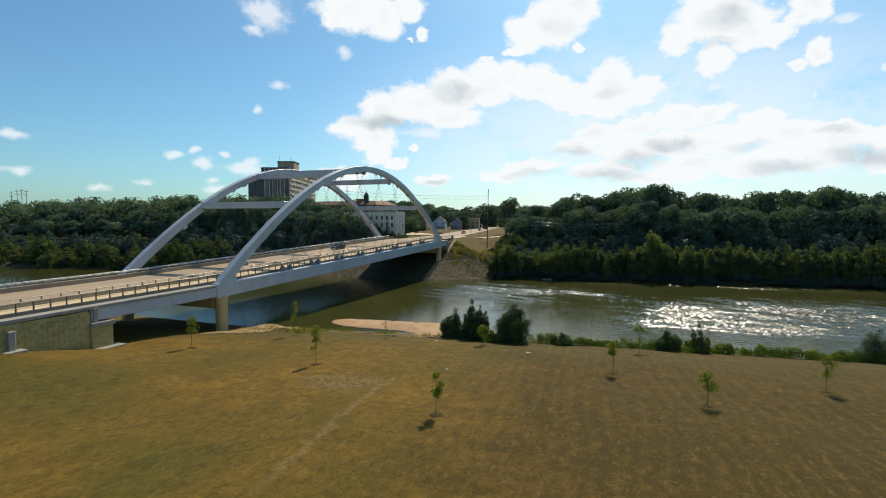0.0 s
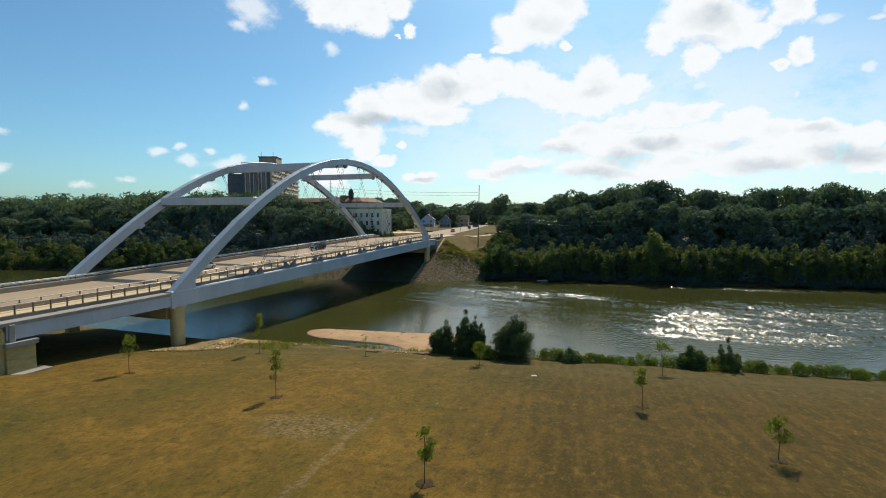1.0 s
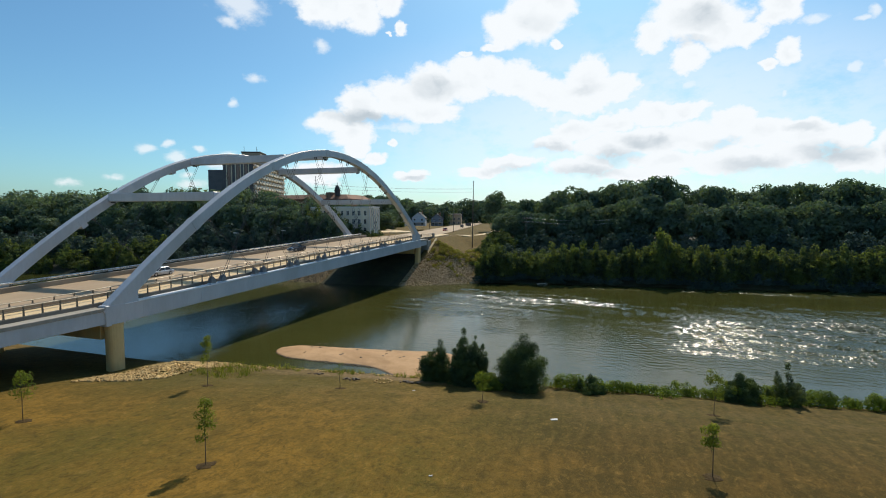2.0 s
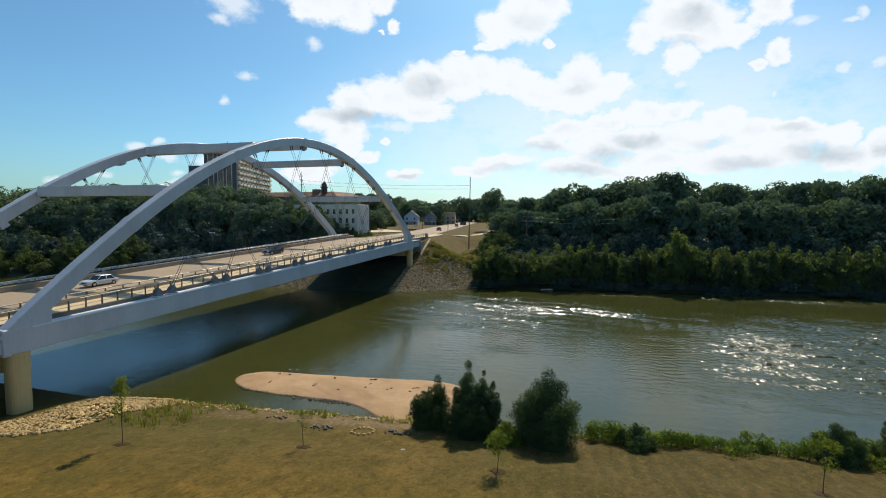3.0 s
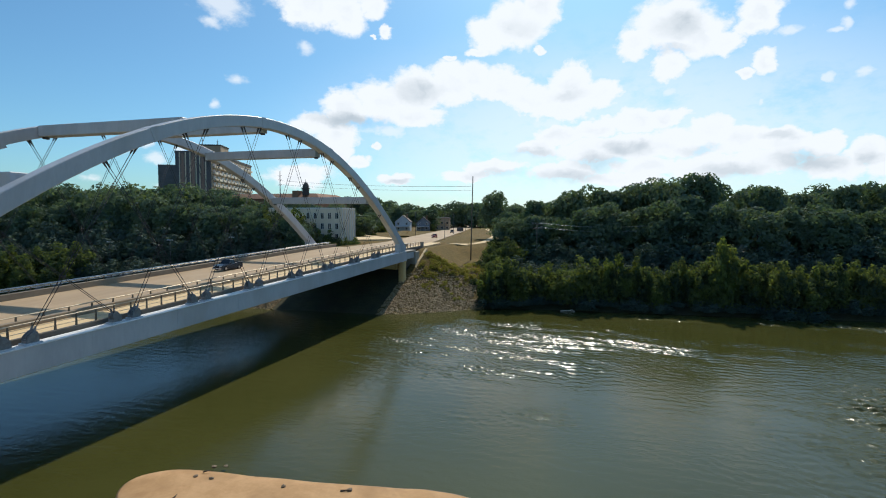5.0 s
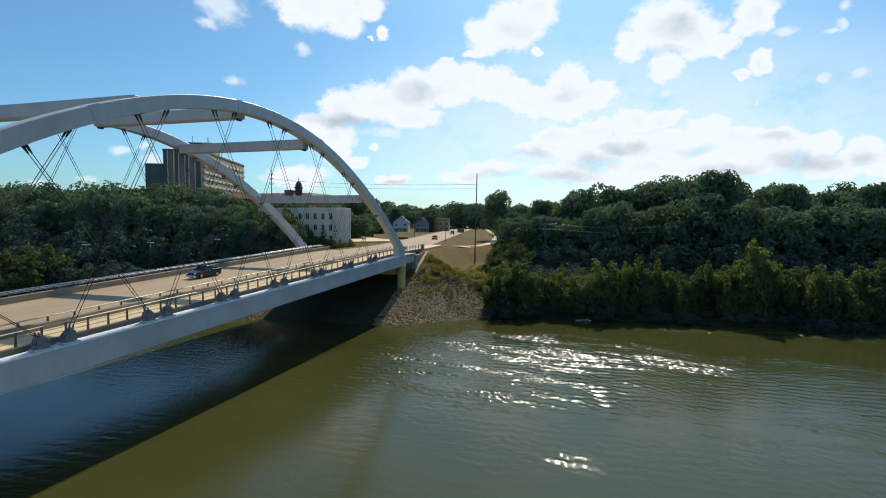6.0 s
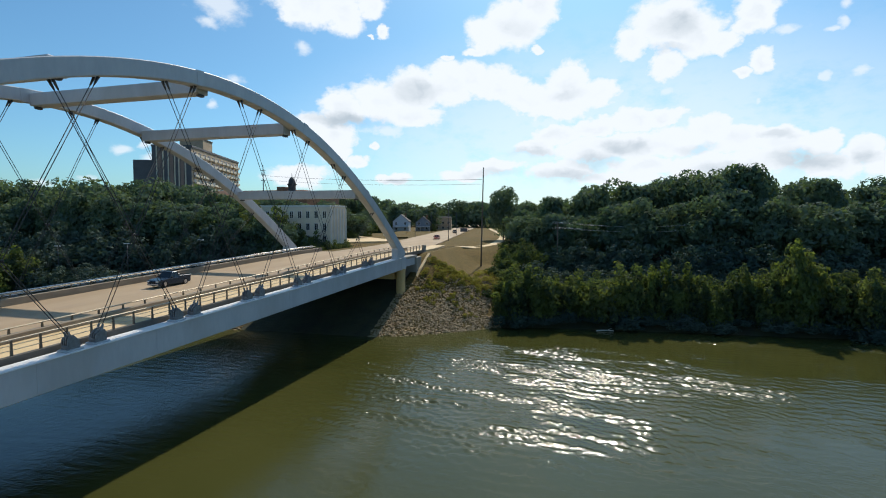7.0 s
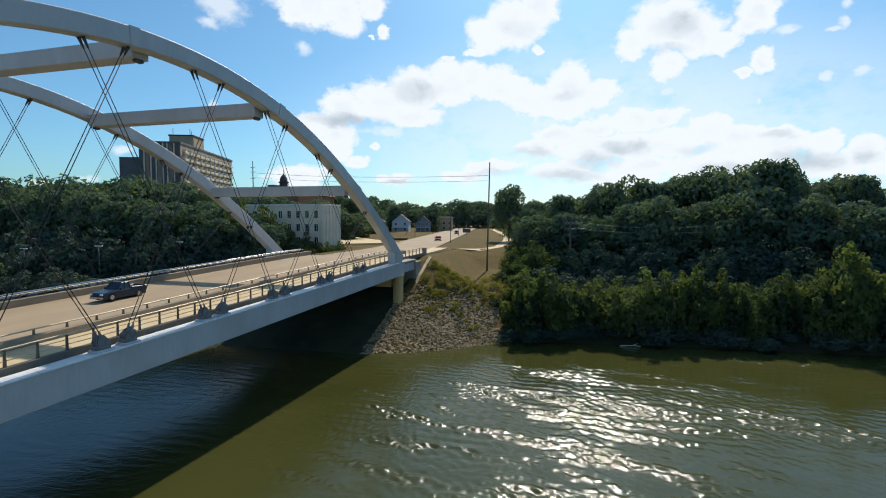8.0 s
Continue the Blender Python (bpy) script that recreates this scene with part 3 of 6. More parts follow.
def ground_np(x, y):
    ns = np.interp(x, NEAR_X, NEAR_Y)
    d = y - ns
    near = np.interp(d, (-400, -80, -43, -31, -25, -16, -11, -7, -3, 0, 1.6, 4, 9), (6, 4.6, 3.65, 2.98, 2.55, 1.95, 1.35, 0.55, 0.05, -0.5, -1.1, -1.7, -3))
    near = near - 0.65 * np.clip(1 - x / 25, 0, 1) * np.clip(-d / 8, 0, 1)
    near = near + 1.4 * np.clip((-20.5 - y) / 10, 0, 1) * np.clip(1 - x / 22, 0, 1) * np.clip(x / 6 + 2, 0, 1)
    fs = np.interp(x, FAR_X, FAR_Y)
    e = y - fs
    mid = np.interp(e, (-12, 0, 17, 22, 40, 50, 58, 90, 2000), (-3, -1.15, 6.0, 6.9, 7.7, 10.2, 11.3, 11.5, 14))
    ramp = np.clip((y - 103.5) / 13, 0, 1) * (x > -2)
    ramp = ramp * ramp * (3 - 2 * ramp)
    mid = mid + ramp * np.maximum(np.minimum(11.5, 11.6 - (x + 0.5) * 0.5) - mid, 0)
    right = np.interp(e, (-12, 0, 3, 8, 20, 40, 100, 300, 2000), (-3, -1.15, 0.6, 2.4, 4, 6, 9.5, 11.5, 14))
    left = np.interp(e, (-12, 0, 4, 15, 40, 80, 150, 300, 2000), (-3, -1.15, 1.0, 3.2, 6.5, 11, 17, 21, 24))
    wr = np.clip((x - 12) / 14, 0, 1) * np.clip((210 - y) / 60, 0, 1)
    wl = np.clip((-26 - x) / 14, 0, 1) * (1 - np.clip((x + 110 + 0.3 * (y - 150)) / 60, 0, 1) * np.clip((y - 112) / 14, 0, 1))
    far = mid * (1 - wr) + right * wr
    far = far * (1 - wl) + left * wl
    far = far + 0.35 * np.sin(x * 0.13 + 1.0) * np.sin(y * 0.11) * np.clip(e / 10, 0, 1) * np.clip(wr + wl, 0, 1)
    near = near + (0.07 * np.sin(x * 0.21 + 0.05 * y) + 0.06 * np.sin(y * 0.33 + 0.13 * x)) * np.clip(-d / 6, 0, 1)
    near = near + 1.05 * np.exp(-((x - 8.6) / 3.6) ** 2 - ((y - 2.6) / 2.8) ** 2)
    return np.maximum(near, far)


def ground(x, y):
    return float(ground_np(np.array([float(x)]), np.array([float(y)]))[0])


def sheet(name, xs, ys, zf, material, smooth=True):
    X, Y = np.meshgrid(xs, ys)
    Z = zf(X.ravel(), Y.ravel())
    v = np.stack([X.ravel(), Y.ravel(), Z], 1).tolist()
    n = len(xs)
    f = [(j * n + i, j * n + i + 1, (j + 1) * n + i + 1, (j + 1) * n + i) for j in range(len(ys) - 1) for i in range(n - 1)]
    return mesh_of(name, v, f, material, smooth)


def steps(*spans):
    """Grid lines: (from, to, step) one after another."""
    out = []
    for a, b, s in spans:
        out += list(np.arange(a, b, s))
    return np.array(out + [spans[-1][1]])


# ---- ground and river ----
def ground_with_cutting(x, y):
    z = ground_np(x, y)
    # the raised road behind both abutments
    rx = np.array([road_x(v) for v in y])
    inside = np.clip((x - rx + 26.0) / 1.0, 0, 1) * np.clip((rx - 1.2 - x) / 1.0, 0, 1)
    top = np.where(y > 60, 11.45, 7.2)
    back = np.where(y > 60, np.clip((y - 110.5) / 1.0, 0, 1), np.clip((-22.0 - y) / 1.0, 0, 1))
    k = inside * back
    return z * (1 - k) + top * k


ground_mesh = sheet("ground",
       steps((-4500, -500, 400), (-500, -120, 14), (-120, -40, 4), (-40, 110, 1.0), (110, 200, 4), (200, 600, 20), (600, 4500, 390)),
       steps((-4500, -500, 500), (-500, -80, 20), (-80, 26, 1.0), (26, 82, 8), (82, 150, 1.0), (150, 320, 5), (320, 700, 20), (700, 4500, 380)),
       ground_with_cutting, LAWN)
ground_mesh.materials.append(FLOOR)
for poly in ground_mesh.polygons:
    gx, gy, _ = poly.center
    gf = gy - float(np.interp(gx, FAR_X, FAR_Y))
    # under the bridge the dark floor colour stands in for the deck's shade
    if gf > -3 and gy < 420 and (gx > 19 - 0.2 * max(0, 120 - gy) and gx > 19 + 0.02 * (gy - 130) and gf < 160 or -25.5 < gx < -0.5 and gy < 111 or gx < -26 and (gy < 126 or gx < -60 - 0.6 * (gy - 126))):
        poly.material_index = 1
tagged(new("ground", ground_mesh),
       "dry mown riverside lawn, straw brown and olive", "ground", kind="structure")


def lattice_noise(x, y, seed, octaves=3):
    """Smooth value noise, 0 to 1, one cell a metre."""
    out, total = 0.0, 0.0
    for o in range(octaves):
        table = np.random.default_rng(seed + o).random((128, 128))
        u, v = x * 2 ** o, y * 2 ** o
        iu, iv = np.floor(u).astype(int), np.floor(v).astype(int)
        fu, fv = u - iu, v - iv
        fu, fv = fu * fu * (3 - 2 * fu), fv * fv * (3 - 2 * fv)
        a, b, c, d = table[iu % 128, iv % 128], table[(iu + 1) % 128, iv % 128], table[iu % 128, (iv + 1) % 128], table[(iu + 1) % 128, (iv + 1) % 128]
        out = out + 0.5 ** o * ((a * (1 - fu) + b * fu) * (1 - fv) + (c * (1 - fu) + d * fu) * fv)
        total += 0.5 ** o
    return out / total


def riffles(x, y, lee=0.07):
    """How lively the water is: gentle reaches, and riffles over shallows, drawn out into strands by the current."""
    def bow(cx, cy, rx, ry, turn):
        u = ((x - cx) * math.cos(turn) + (y - cy) * math.sin(turn)) / rx
        v = (-(x - cx) * math.sin(turn) + (y - cy) * math.cos(turn)) / ry
        return np.exp(-(u * u + v * v))

    bend = 3.0 * (lattice_noise(x / 14, y / 14, 60, 2) - 0.5)
    strand = lattice_noise((x + bend) / 7.0 - 0.25 * y / 7.0, (y + 1.6 * bend + 0.22 * x) / 1.7, 70, 3)
    strand = np.clip((strand - 0.44) / 0.2, 0, 1)
    patch = np.clip((lattice_noise(x / 9, y / 5, 80, 3) - 0.33) / 0.3, 0, 1)
    close = 1.15 * bow(23, 77, 21, 10, 0.1) + 1.0 * bow(25, 63, 15, 9, 0.2) + 0.8 * bow(52, 76, 12, 4, -0.1) + 0.35 * bow(37, 42, 6, 2.5, 0.2)
    open_reach = 1.0 * bow(75, 52, 7, 15, -0.35) + 1.0 * bow(90, 44, 20, 9, 0.35) + 1.0 * bow(108, 66, 24, 13, 0.2) + 0.9 * bow(92, 106, 42, 4.5, 0.1)
    far_chop = 0.1 * np.clip((y - 38) / 20, 0, 1) * np.clip((x - 6) / 10, 0, 1) * strand
    broken = 0.16 + 0.84 * strand * (0.35 + 0.65 * patch)
    shade = lee * np.clip((8 - x) / 8, 0, 1)
    return shade + far_chop + np.minimum(close, 1.0) * broken + 1.15 * np.minimum(open_reach, 1.0) * (0.4 + 0.6 * strand)


def waves(x, y):
    r = np.random.default_rng(3)
    amp = 0.03 + 0.02 * np.clip((x - 4) / 14, 0, 1) + 2.1 * riffles(x, y, 0.03)
    inside = np.clip((x + 44) / 10, 0, 1) * np.clip((134 - x) / 10, 0, 1) * np.clip((y - 8) / 6, 0, 1) * np.clip((121 - y) / 6, 0, 1)
    z = np.zeros_like(x)
    for i in range(46):
        lam = 0.5 + 1.1 * r.random() ** 2
        a = radians(246) + r.normal() * (0.7 if i % 3 else 1.6)
        kx, ky = 2 * math.pi / lam * math.cos(a), 2 * math.pi / lam * math.sin(a)
        px, py = 0.5 * np.sin(0.3 * y + i), 0.5 * np.sin(0.27 * x + 2 * i)
        z += 0.0085 * lam * np.sin(kx * (x + px) + ky * (y + py) + 6.283 * r.random())
    return WATER_Z + z * amp * inside


water_mesh = sheet("water", steps((-1200, -50, 115), (-50, 5, 0.8), (5, 62, 0.16), (62, 112, 0.24), (112, 140, 0.7), (140, 1200, 106)), steps((0, 8, 4), (8, 26, 0.5), (26, 50, 0.25), (50, 92, 0.155), (92, 116, 0.3), (116, 124, 1.0), (124, 204, 20)), waves, WATER)
co = np.empty(len(water_mesh.vertices) * 3)
water_mesh.vertices.foreach_get("co", co)
co = co.reshape(-1, 3)
water_mesh.attributes.new("riffle", "FLOAT", "POINT").data.foreach_set("value", riffles(co[:, 0], co[:, 1]))
tagged(new("water", water_mesh),
       "murky green river water with sunlit ripples", "river", kind="structure")


def ribbon(name, pts, width, material, lift=0.03, follow=None, thick=0.15, label="", category="path", kind="structure"):
    """A strip of paving along points, with its own thickness."""
    s = Solid()
    rings = []
    for i, p in enumerate(pts):
        a, b = Vector(pts[max(i - 1, 0)][:2]), Vector(pts[min(i + 1, len(pts) - 1)][:2])
        d = (b - a).normalized()
        nrm = Vector((d.y, -d.x))
        w = width if not isinstance(width, (list, tuple)) else width[i]
        l, r = Vector(p[:2]) - nrm * w / 2, Vector(p[:2]) + nrm * w / 2
        zl = follow(l.x, l.y) + lift if follow else p[2]
        zr = follow(r.x, r.y) + lift if follow else p[2]
        rings.append([(l.x, l.y, zl - thick), (r.x, r.y, zr - thick), (r.x, r.y, zr), (l.x, l.y, zl)])
    s.loft(rings)
    return tagged(new(name, s.mesh(name, material)), label, category, kind=kind)


# road beyond the bridge and the footpath that leaves it
far_road = [(road_x(y) - 12.9, y, deck_z(y) + 0.12) for y in list(range(109, 260, 6)) + list(range(260, 620, 20))]
ribbon("road_far", far_road, 15.0, DECK, label="pale concrete road running on beyond the bridge", category="road", thick=0.5)
ribbon("pavement_far", [(road_x(y) - 3.9, y, deck_z(y) + 0.16) for y in range(109, 142, 4)], 3.6, WALKWAY, label="pale concrete pavement beside the road", category="pavement", thick=0.5)
ribbon("pavement_path", [(-6.5, 141.0), (-2, 143.0), (3, 145.5), (5.2, 149), (6.0, 158), (4, 178), (0, 205), (-9, 250), (-22, 300), (-40, 370)], 2.6, WALKWAY, 0.06,
       lambda x, y: ground(x, y), label="pale concrete footpath curving through dry grass", category="footpath")
ribbon("pavement_lot", [(-33, 150, 11.9), (-60, 178, 12.0), (-92, 215, 12.1)], 26, WALKWAY, label="pale concrete parking lot", category="parking lot", thick=0.6)
ribbon("ground_verge_island", [(-34, 185, 12.1), (-52, 228, 12.1), (-66, 268, 12.1)], 5, LAWN, label="dry grass island beside the road", category="verge", thick=0.5)


# ---- the bridge ----
XL = -24.5                  # outer face of the far arch
ROAD_R, ROAD_L = -6.5, -22.2
SKEW = -0.8                 # the far arch sits a little further back


def arch_top(y):
    u = (y - 51) / 51
    return 32.8 + 2.55 * u - 25.05 * u ** 2 + 2.56 * u ** 4


def arch_slope(y):
    u = (y - 51) / 51
    return (2.55 - 50.1 * u + 10.24 * u ** 3) / 51


def rib_depth(y):
    return 1.38 + 0.28 * (abs(y - 51.2) / 51.4) ** 1.3


def along(y0, y1, n):
    return [y0 + (y1 - y0) * i / n for i in range(n + 1)]


def beam(y0, y1, x0, x1, top, depth, n=20, bevel=0.05):
    """A beam along the bridge whose top follows the deck."""
    s = Solid()
    rings = []
    for y in along(y0, y1, n):
        z = top(y)
        b = bevel
        rings.append([(x0 + b, y, z - depth), (x1 - b, y, z - depth), (x1, y, z - depth + b), (x1, y, z - b), (x1 - b, y, z), (x0 + b, y, z), (x0, y, z - b), (x0, y, z - depth + b)])
    return s.loft(rings)


bridge = thing("arch_bridge", "white steel tied-arch road bridge with concrete deck over river", "bridge")


def build_arch(x0, x1, dy=0.0):
    s, rings = Solid(), []
    for i in range(81):
        u = -1 + 2 * i / 80
        y = 51.2 + 51.4 * u
        slope = arch_slope(y)
        nrm = Vector((0, -slope, 1)).normalized()
        depth = rib_depth(y)
        t = Vector((0, y, arch_top(y)))
        b = t - nrm * depth
        c = 0.07
        rings.append([(x0 + c, b.y, b.z), (x1 - c, b.y, b.z), (x1, b.y + nrm.y * c, b.z + nrm.z * c), (x1, t.y - nrm.y * c, t.z - nrm.z * c),
                      (x1 - c, t.y, t.z), (x0 + c, t.y, t.z), (x0, t.y - nrm.y * c, t.z - nrm.z * c), (x0, b.y + nrm.y * c, b.z + nrm.z * c)])
    return s.loft([[(p[0], p[1] + dy, p[2]) for p in r] for r in rings])


def under(y):
    """Underside of an arch."""
    return arch_top(y) - rib_depth(y) * math.sqrt(1 + arch_slope(y) ** 2)


for x0, x1, tag in ((-1.3, 0.0, "arch"), (XL, XL + 1.3, "arch")):
    rib = part(tag, build_arch(x0 + 0.02, x1 - 0.02, SKEW if x0 < -5 else 0.0).mesh(tag, STEEL), bridge, "white painted steel box arch rib")
    part("tie_girder", beam(0.2, 102.6, x0, x1, deck_z, 2.25, 24).mesh("tie_girder", STEEL), bridge, "white painted steel edge girder")
    for yb in [5.5 + 9.75 * n for n in range(10)]:
        zb = deck_z(yb)
        part("girder_splice", Solid().box(x0 - 0.012, x1 + 0.012, yb - 0.3, yb + 0.3, zb - 2.2, zb - 0.06, 0.005).mesh("girder_splice", STEEL), bridge)
    part("top_flange", beam(2.7, 100.2, x0 - 0.06, x1 + 0.09, lambda y: deck_z(y) + 0.035, 0.07, 24, 0.01).mesh("top_flange", SUNLITWHITE), bridge, "top flange whitened to look sunlit")
    for yb in (0.1, 100.3):
        s = Solid().box(x0 - 0.02, x1 + 0.02, yb, yb + 2.6, deck_z(yb) - 2.35, deck_z(yb + 2.6) + 0.12, 0.08)
        part("knuckle_block", s.mesh("knuckle_block", STEEL), bridge)
    for ya, yb in ((1.6, 4.6), (98.6, 101.2)):
        s = Solid()
        dy = SKEW if x0 < -5 else 0.0
        rings = []
        for y in along(ya, yb, 8):
            lo, hi = deck_z(y) - 0.3, max(under(y) + 0.3, deck_z(y) - 0.1)
            rings.append([(x0 + 0.04, y + dy, lo), (x1 - 0.04, y + dy, lo), (x1 - 0.04, y + dy, hi), (x0 + 0.04, y + dy, hi)])
        part("gusset", s.loft(rings).mesh("gusset", STEEL), bridge)
    # bolted plate bands on the rib
    for yb in (14, 32, 50, 68, 86):
        s = Solid()
        rings = []
        for dy in (-0.45, 0.45):
            slope = arch_slope(yb + dy)
            nrm = Vector((0, -slope, 1)).normalized()
            t = Vector((0, yb + dy, arch_top(yb + dy)))
            b = t - nrm * rib_depth(yb + dy)
            t, b = t + nrm * 0.015, b - nrm * 0.015
            rings.append([(x0 - 0.015, b.y, b.z), (x1 + 0.015, b.y, b.z), (x1 + 0.015, t.y, t.z), (x0 - 0.015, t.y, t.z)])
        part("splice_plate", s.loft(rings).mesh("splice_plate", STEEL), rib)

# cross struts between the arches
for ys, zt in ((20.0, 22.75), (37.7, 30.45), (51.6, 32.35), (65.6, 30.6), (84.6, 23.45)):
    s = Solid()
    s.box(XL + 1.25, -1.25, -0.75, 0.75, -1.35, 0.0, 0.06)
    st = part("cross_strut", s.mesh("cross_strut", STEEL), bridge, "white painted steel cross strut", pose(0, ys, zt, 0, 0, 1.0))
    for xe in (XL + 1.3, -1.75):
        part("strut_lamp", Solid().box(xe, xe + 0.45, -0.35, 0.35, -1.6, -1.36, 0.05).mesh("strut_lamp", DARKSTEEL), st)

# hangers: crossing pairs of cables from blocks on the tie to the arch
CLAMP = Solid().box(-0.07, 0.07, -0.12, 0.12, -0.14, 0.14, 0.03).mesh("cable_clamp", CABLE)
NODES = [48.1 + 9.75 * k for k in range(-3, 5)]
for xc in (-0.65, XL + 0.65):
    block = Solid().box(-0.36, 0.36, -0.5, 0.5, 0, 0.3, 0.06)
    for xf, hf in ((-0.3, 0.85), (-0.1, 1.0), (0.1, 0.92), (0.3, 0.8)):
        block.loft([[(xf - 0.05, -0.48, 0.2), (xf + 0.05, -0.48, 0.2), (xf + 0.05, 0.46, 0.2), (xf - 0.05, 0.46, 0.2)],
                    [(xf - 0.05, -0.4, hf * 0.7), (xf + 0.05, -0.4, hf * 0.7), (xf + 0.05, 0.46, hf * 0.75), (xf - 0.05, 0.46, hf * 0.75)],
                    [(xf - 0.04, -0.12, hf), (xf + 0.04, -0.12, hf), (xf + 0.04, 0.34, hf + 0.08), (xf - 0.04, 0.34, hf + 0.08)]])
    for xf in (-0.2, 0.2):
        block.tube([(xf, -0.1, 0.4), (xf, 0.2, 1.0), (xf, 0.3, 1.3)], 0.13, 8, 0.07)
    block = block.mesh("cable_anchor", ANCHOR)
    base = Solid().box(-0.45, 0.45, -0.7, 0.7, 0.0, 0.2, 0.04).mesh("anchor_base", STEEL)
    sock = Solid().tube([(0, 0, 0), (0, 0, 0.35), (0, 0, 0.75)], 0.13, 8, 0.06).mesh("cable_socket", DARKSTEEL, True)
    for k, yn in enumerate(NODES):
        yn = yn + (SKEW if xc < -5 else 0.0)
        for side in (-1, 1):
            yb = yn + side * 1.05
            zb = deck_z(yb)
            part("anchor_base", base, bridge, m=pose(xc, yb, zb - 0.01))
            anchor = part("cable_anchor", block, bridge, "grey cast steel cable anchor", pose(xc, yb, zb + 0.16, 0, 0, 180 if side < 0 else 0))
            kk = k + side
            if not 0 <= kk < len(NODES):
                continue
            ya = NODES[kk] + side * 1.7 + (SKEW if xc < -5 else 0.0)
            za = under(ya - (SKEW if xc < -5 else 0.0))
            if side > 0:
                # the cables of this panel cross those of the next one; a clamp holds them
                p, q = Vector((xc, yb, zb + 0.9)), Vector((xc, ya, za))
                y2 = NODES[kk] - 1.05 + (SKEW if xc < -5 else 0.0)
                y3 = NODES[k] - 1.7 + (SKEW if xc < -5 else 0.0)
                p2, q2 = Vector((xc, y2, deck_z(y2) + 0.9)), Vector((xc, y3, under(y3 - (SKEW if xc < -5 else 0.0))))
                s1, s2 = (q.z - p.z) / (q.y - p.y), (q2.z - p2.z) / (q2.y - p2.y)
                yx = (p2.z - p.z + s1 * p.y - s2 * p2.y) / (s1 - s2)
                for dx in (-0.2, 0.2):
                    part("cable_clamp", CLAMP, bridge, m=pose(xc + dx, yx, p.z + s1 * (yx - p.y), 0, 45, 0))
            for dx in (-0.2, 0.2):
                p, q = Vector((xc + dx, yb, zb + 0.9)), Vector((xc + dx, ya, za - 0.05))
                part("hanger_cable", Solid().tube([p, q], 0.03, 6).mesh("hanger_cable", CABLE, True), bridge)
                d = (p - q).normalized()
                part("cable_socket", sock, bridge, m=Matrix.Translation(q) @ d.to_track_quat("Z", "Y").to_matrix().to_4x4())

# deck
road_top = lambda y: deck_z(y) + 0.22
part("roadway", beam(-140, 109, ROAD_L, ROAD_R, road_top, 0.35, 60, 0.01).mesh("roadway", DECK), bridge, "pale tan concrete roadway")
part("sidewalk", beam(-140, 109, -6.0, -2.1, lambda y: deck_z(y) + 0.3, 0.4, 60, 0.01).mesh("sidewalk", WALKWAY), bridge, "pale sunlit concrete sidewalk")
part("deck_slab", beam(-20.7, 109, -23.3, -1.25, lambda y: deck_z(y) - 0.14, 0.3, 40, 0.02).mesh("deck_slab", CONCRETE), bridge)
part("kerb", beam(-140, 118.5, -2.1, -1.75, lambda y: deck_z(y) + 0.42, 0.68, 60, 0.03).mesh("kerb", KERB), bridge, "concrete kerb coloured dark as the shaded strip below the railing")
part("barrier", beam(-140, 118.5, -6.5, -6.0, lambda y: deck_z(y) + 0.95, 0.95, 60, 0.06).mesh("barrier", BARRIER), bridge, "brown-stained concrete traffic barrier")
part("barrier", beam(-140, 109, -22.7, -22.2, lambda y: deck_z(y) + 1.0, 1.0, 60, 0.06).mesh("barrier", BARRIER), bridge, "brown-stained concrete traffic barrier")
for xg in (-4.5, -8.5, -12.5, -16.5, -20.5):
    part("stringer", beam(-20.5, 108, xg - 0.25, xg + 0.25, lambda y: deck_z(y) - 0.44, 0.9, 24, 0.02).mesh("stringer", CONCRETE), bridge)
for yf in along(3.5, 98.5, 10):
    z = deck_z(yf)
    part("floor_beam", Solid().box(XL + 1.3, -1.3, yf - 0.25, yf + 0.25, z - 1.7, z - 0.45, 0.03).mesh("floor_beam", STEEL), bridge)
# approach spans' edge girders
for x0, x1 in ((-0.75, -0.15), (XL + 0.15, XL + 0.75)):
    part("approach_girder", beam(-20.9, 0.08, x0, x1, lambda y: deck_z(y) - 0.42, 1.6, 10, 0.04).mesh("approach_girder", STEEL), bridge, "pale grey approach girder")
    part("deck_edge", beam(-140, 0.08, x0 - 0.3 if x0 < -10 else x0 - 1.05, x1 + 0.12, lambda y: deck_z(y) - 0.02, 0.42, 40, 0.03).mesh("deck_edge", CONCRETE), bridge)
    part("approach_girder", beam(102.7, 108.4, x0, x1, lambda y: deck_z(y) - 0.42, 1.5, 6, 0.04).mesh("approach_girder", STEEL), bridge)
    part("deck_edge", beam(102.7, 109, x0 - 0.3 if x0 < -10 else x0 - 1.05, x1 + 0.12, lambda y: deck_z(y) - 0.02, 0.42, 6, 0.03).mesh("deck_edge", CONCRETE), bridge)

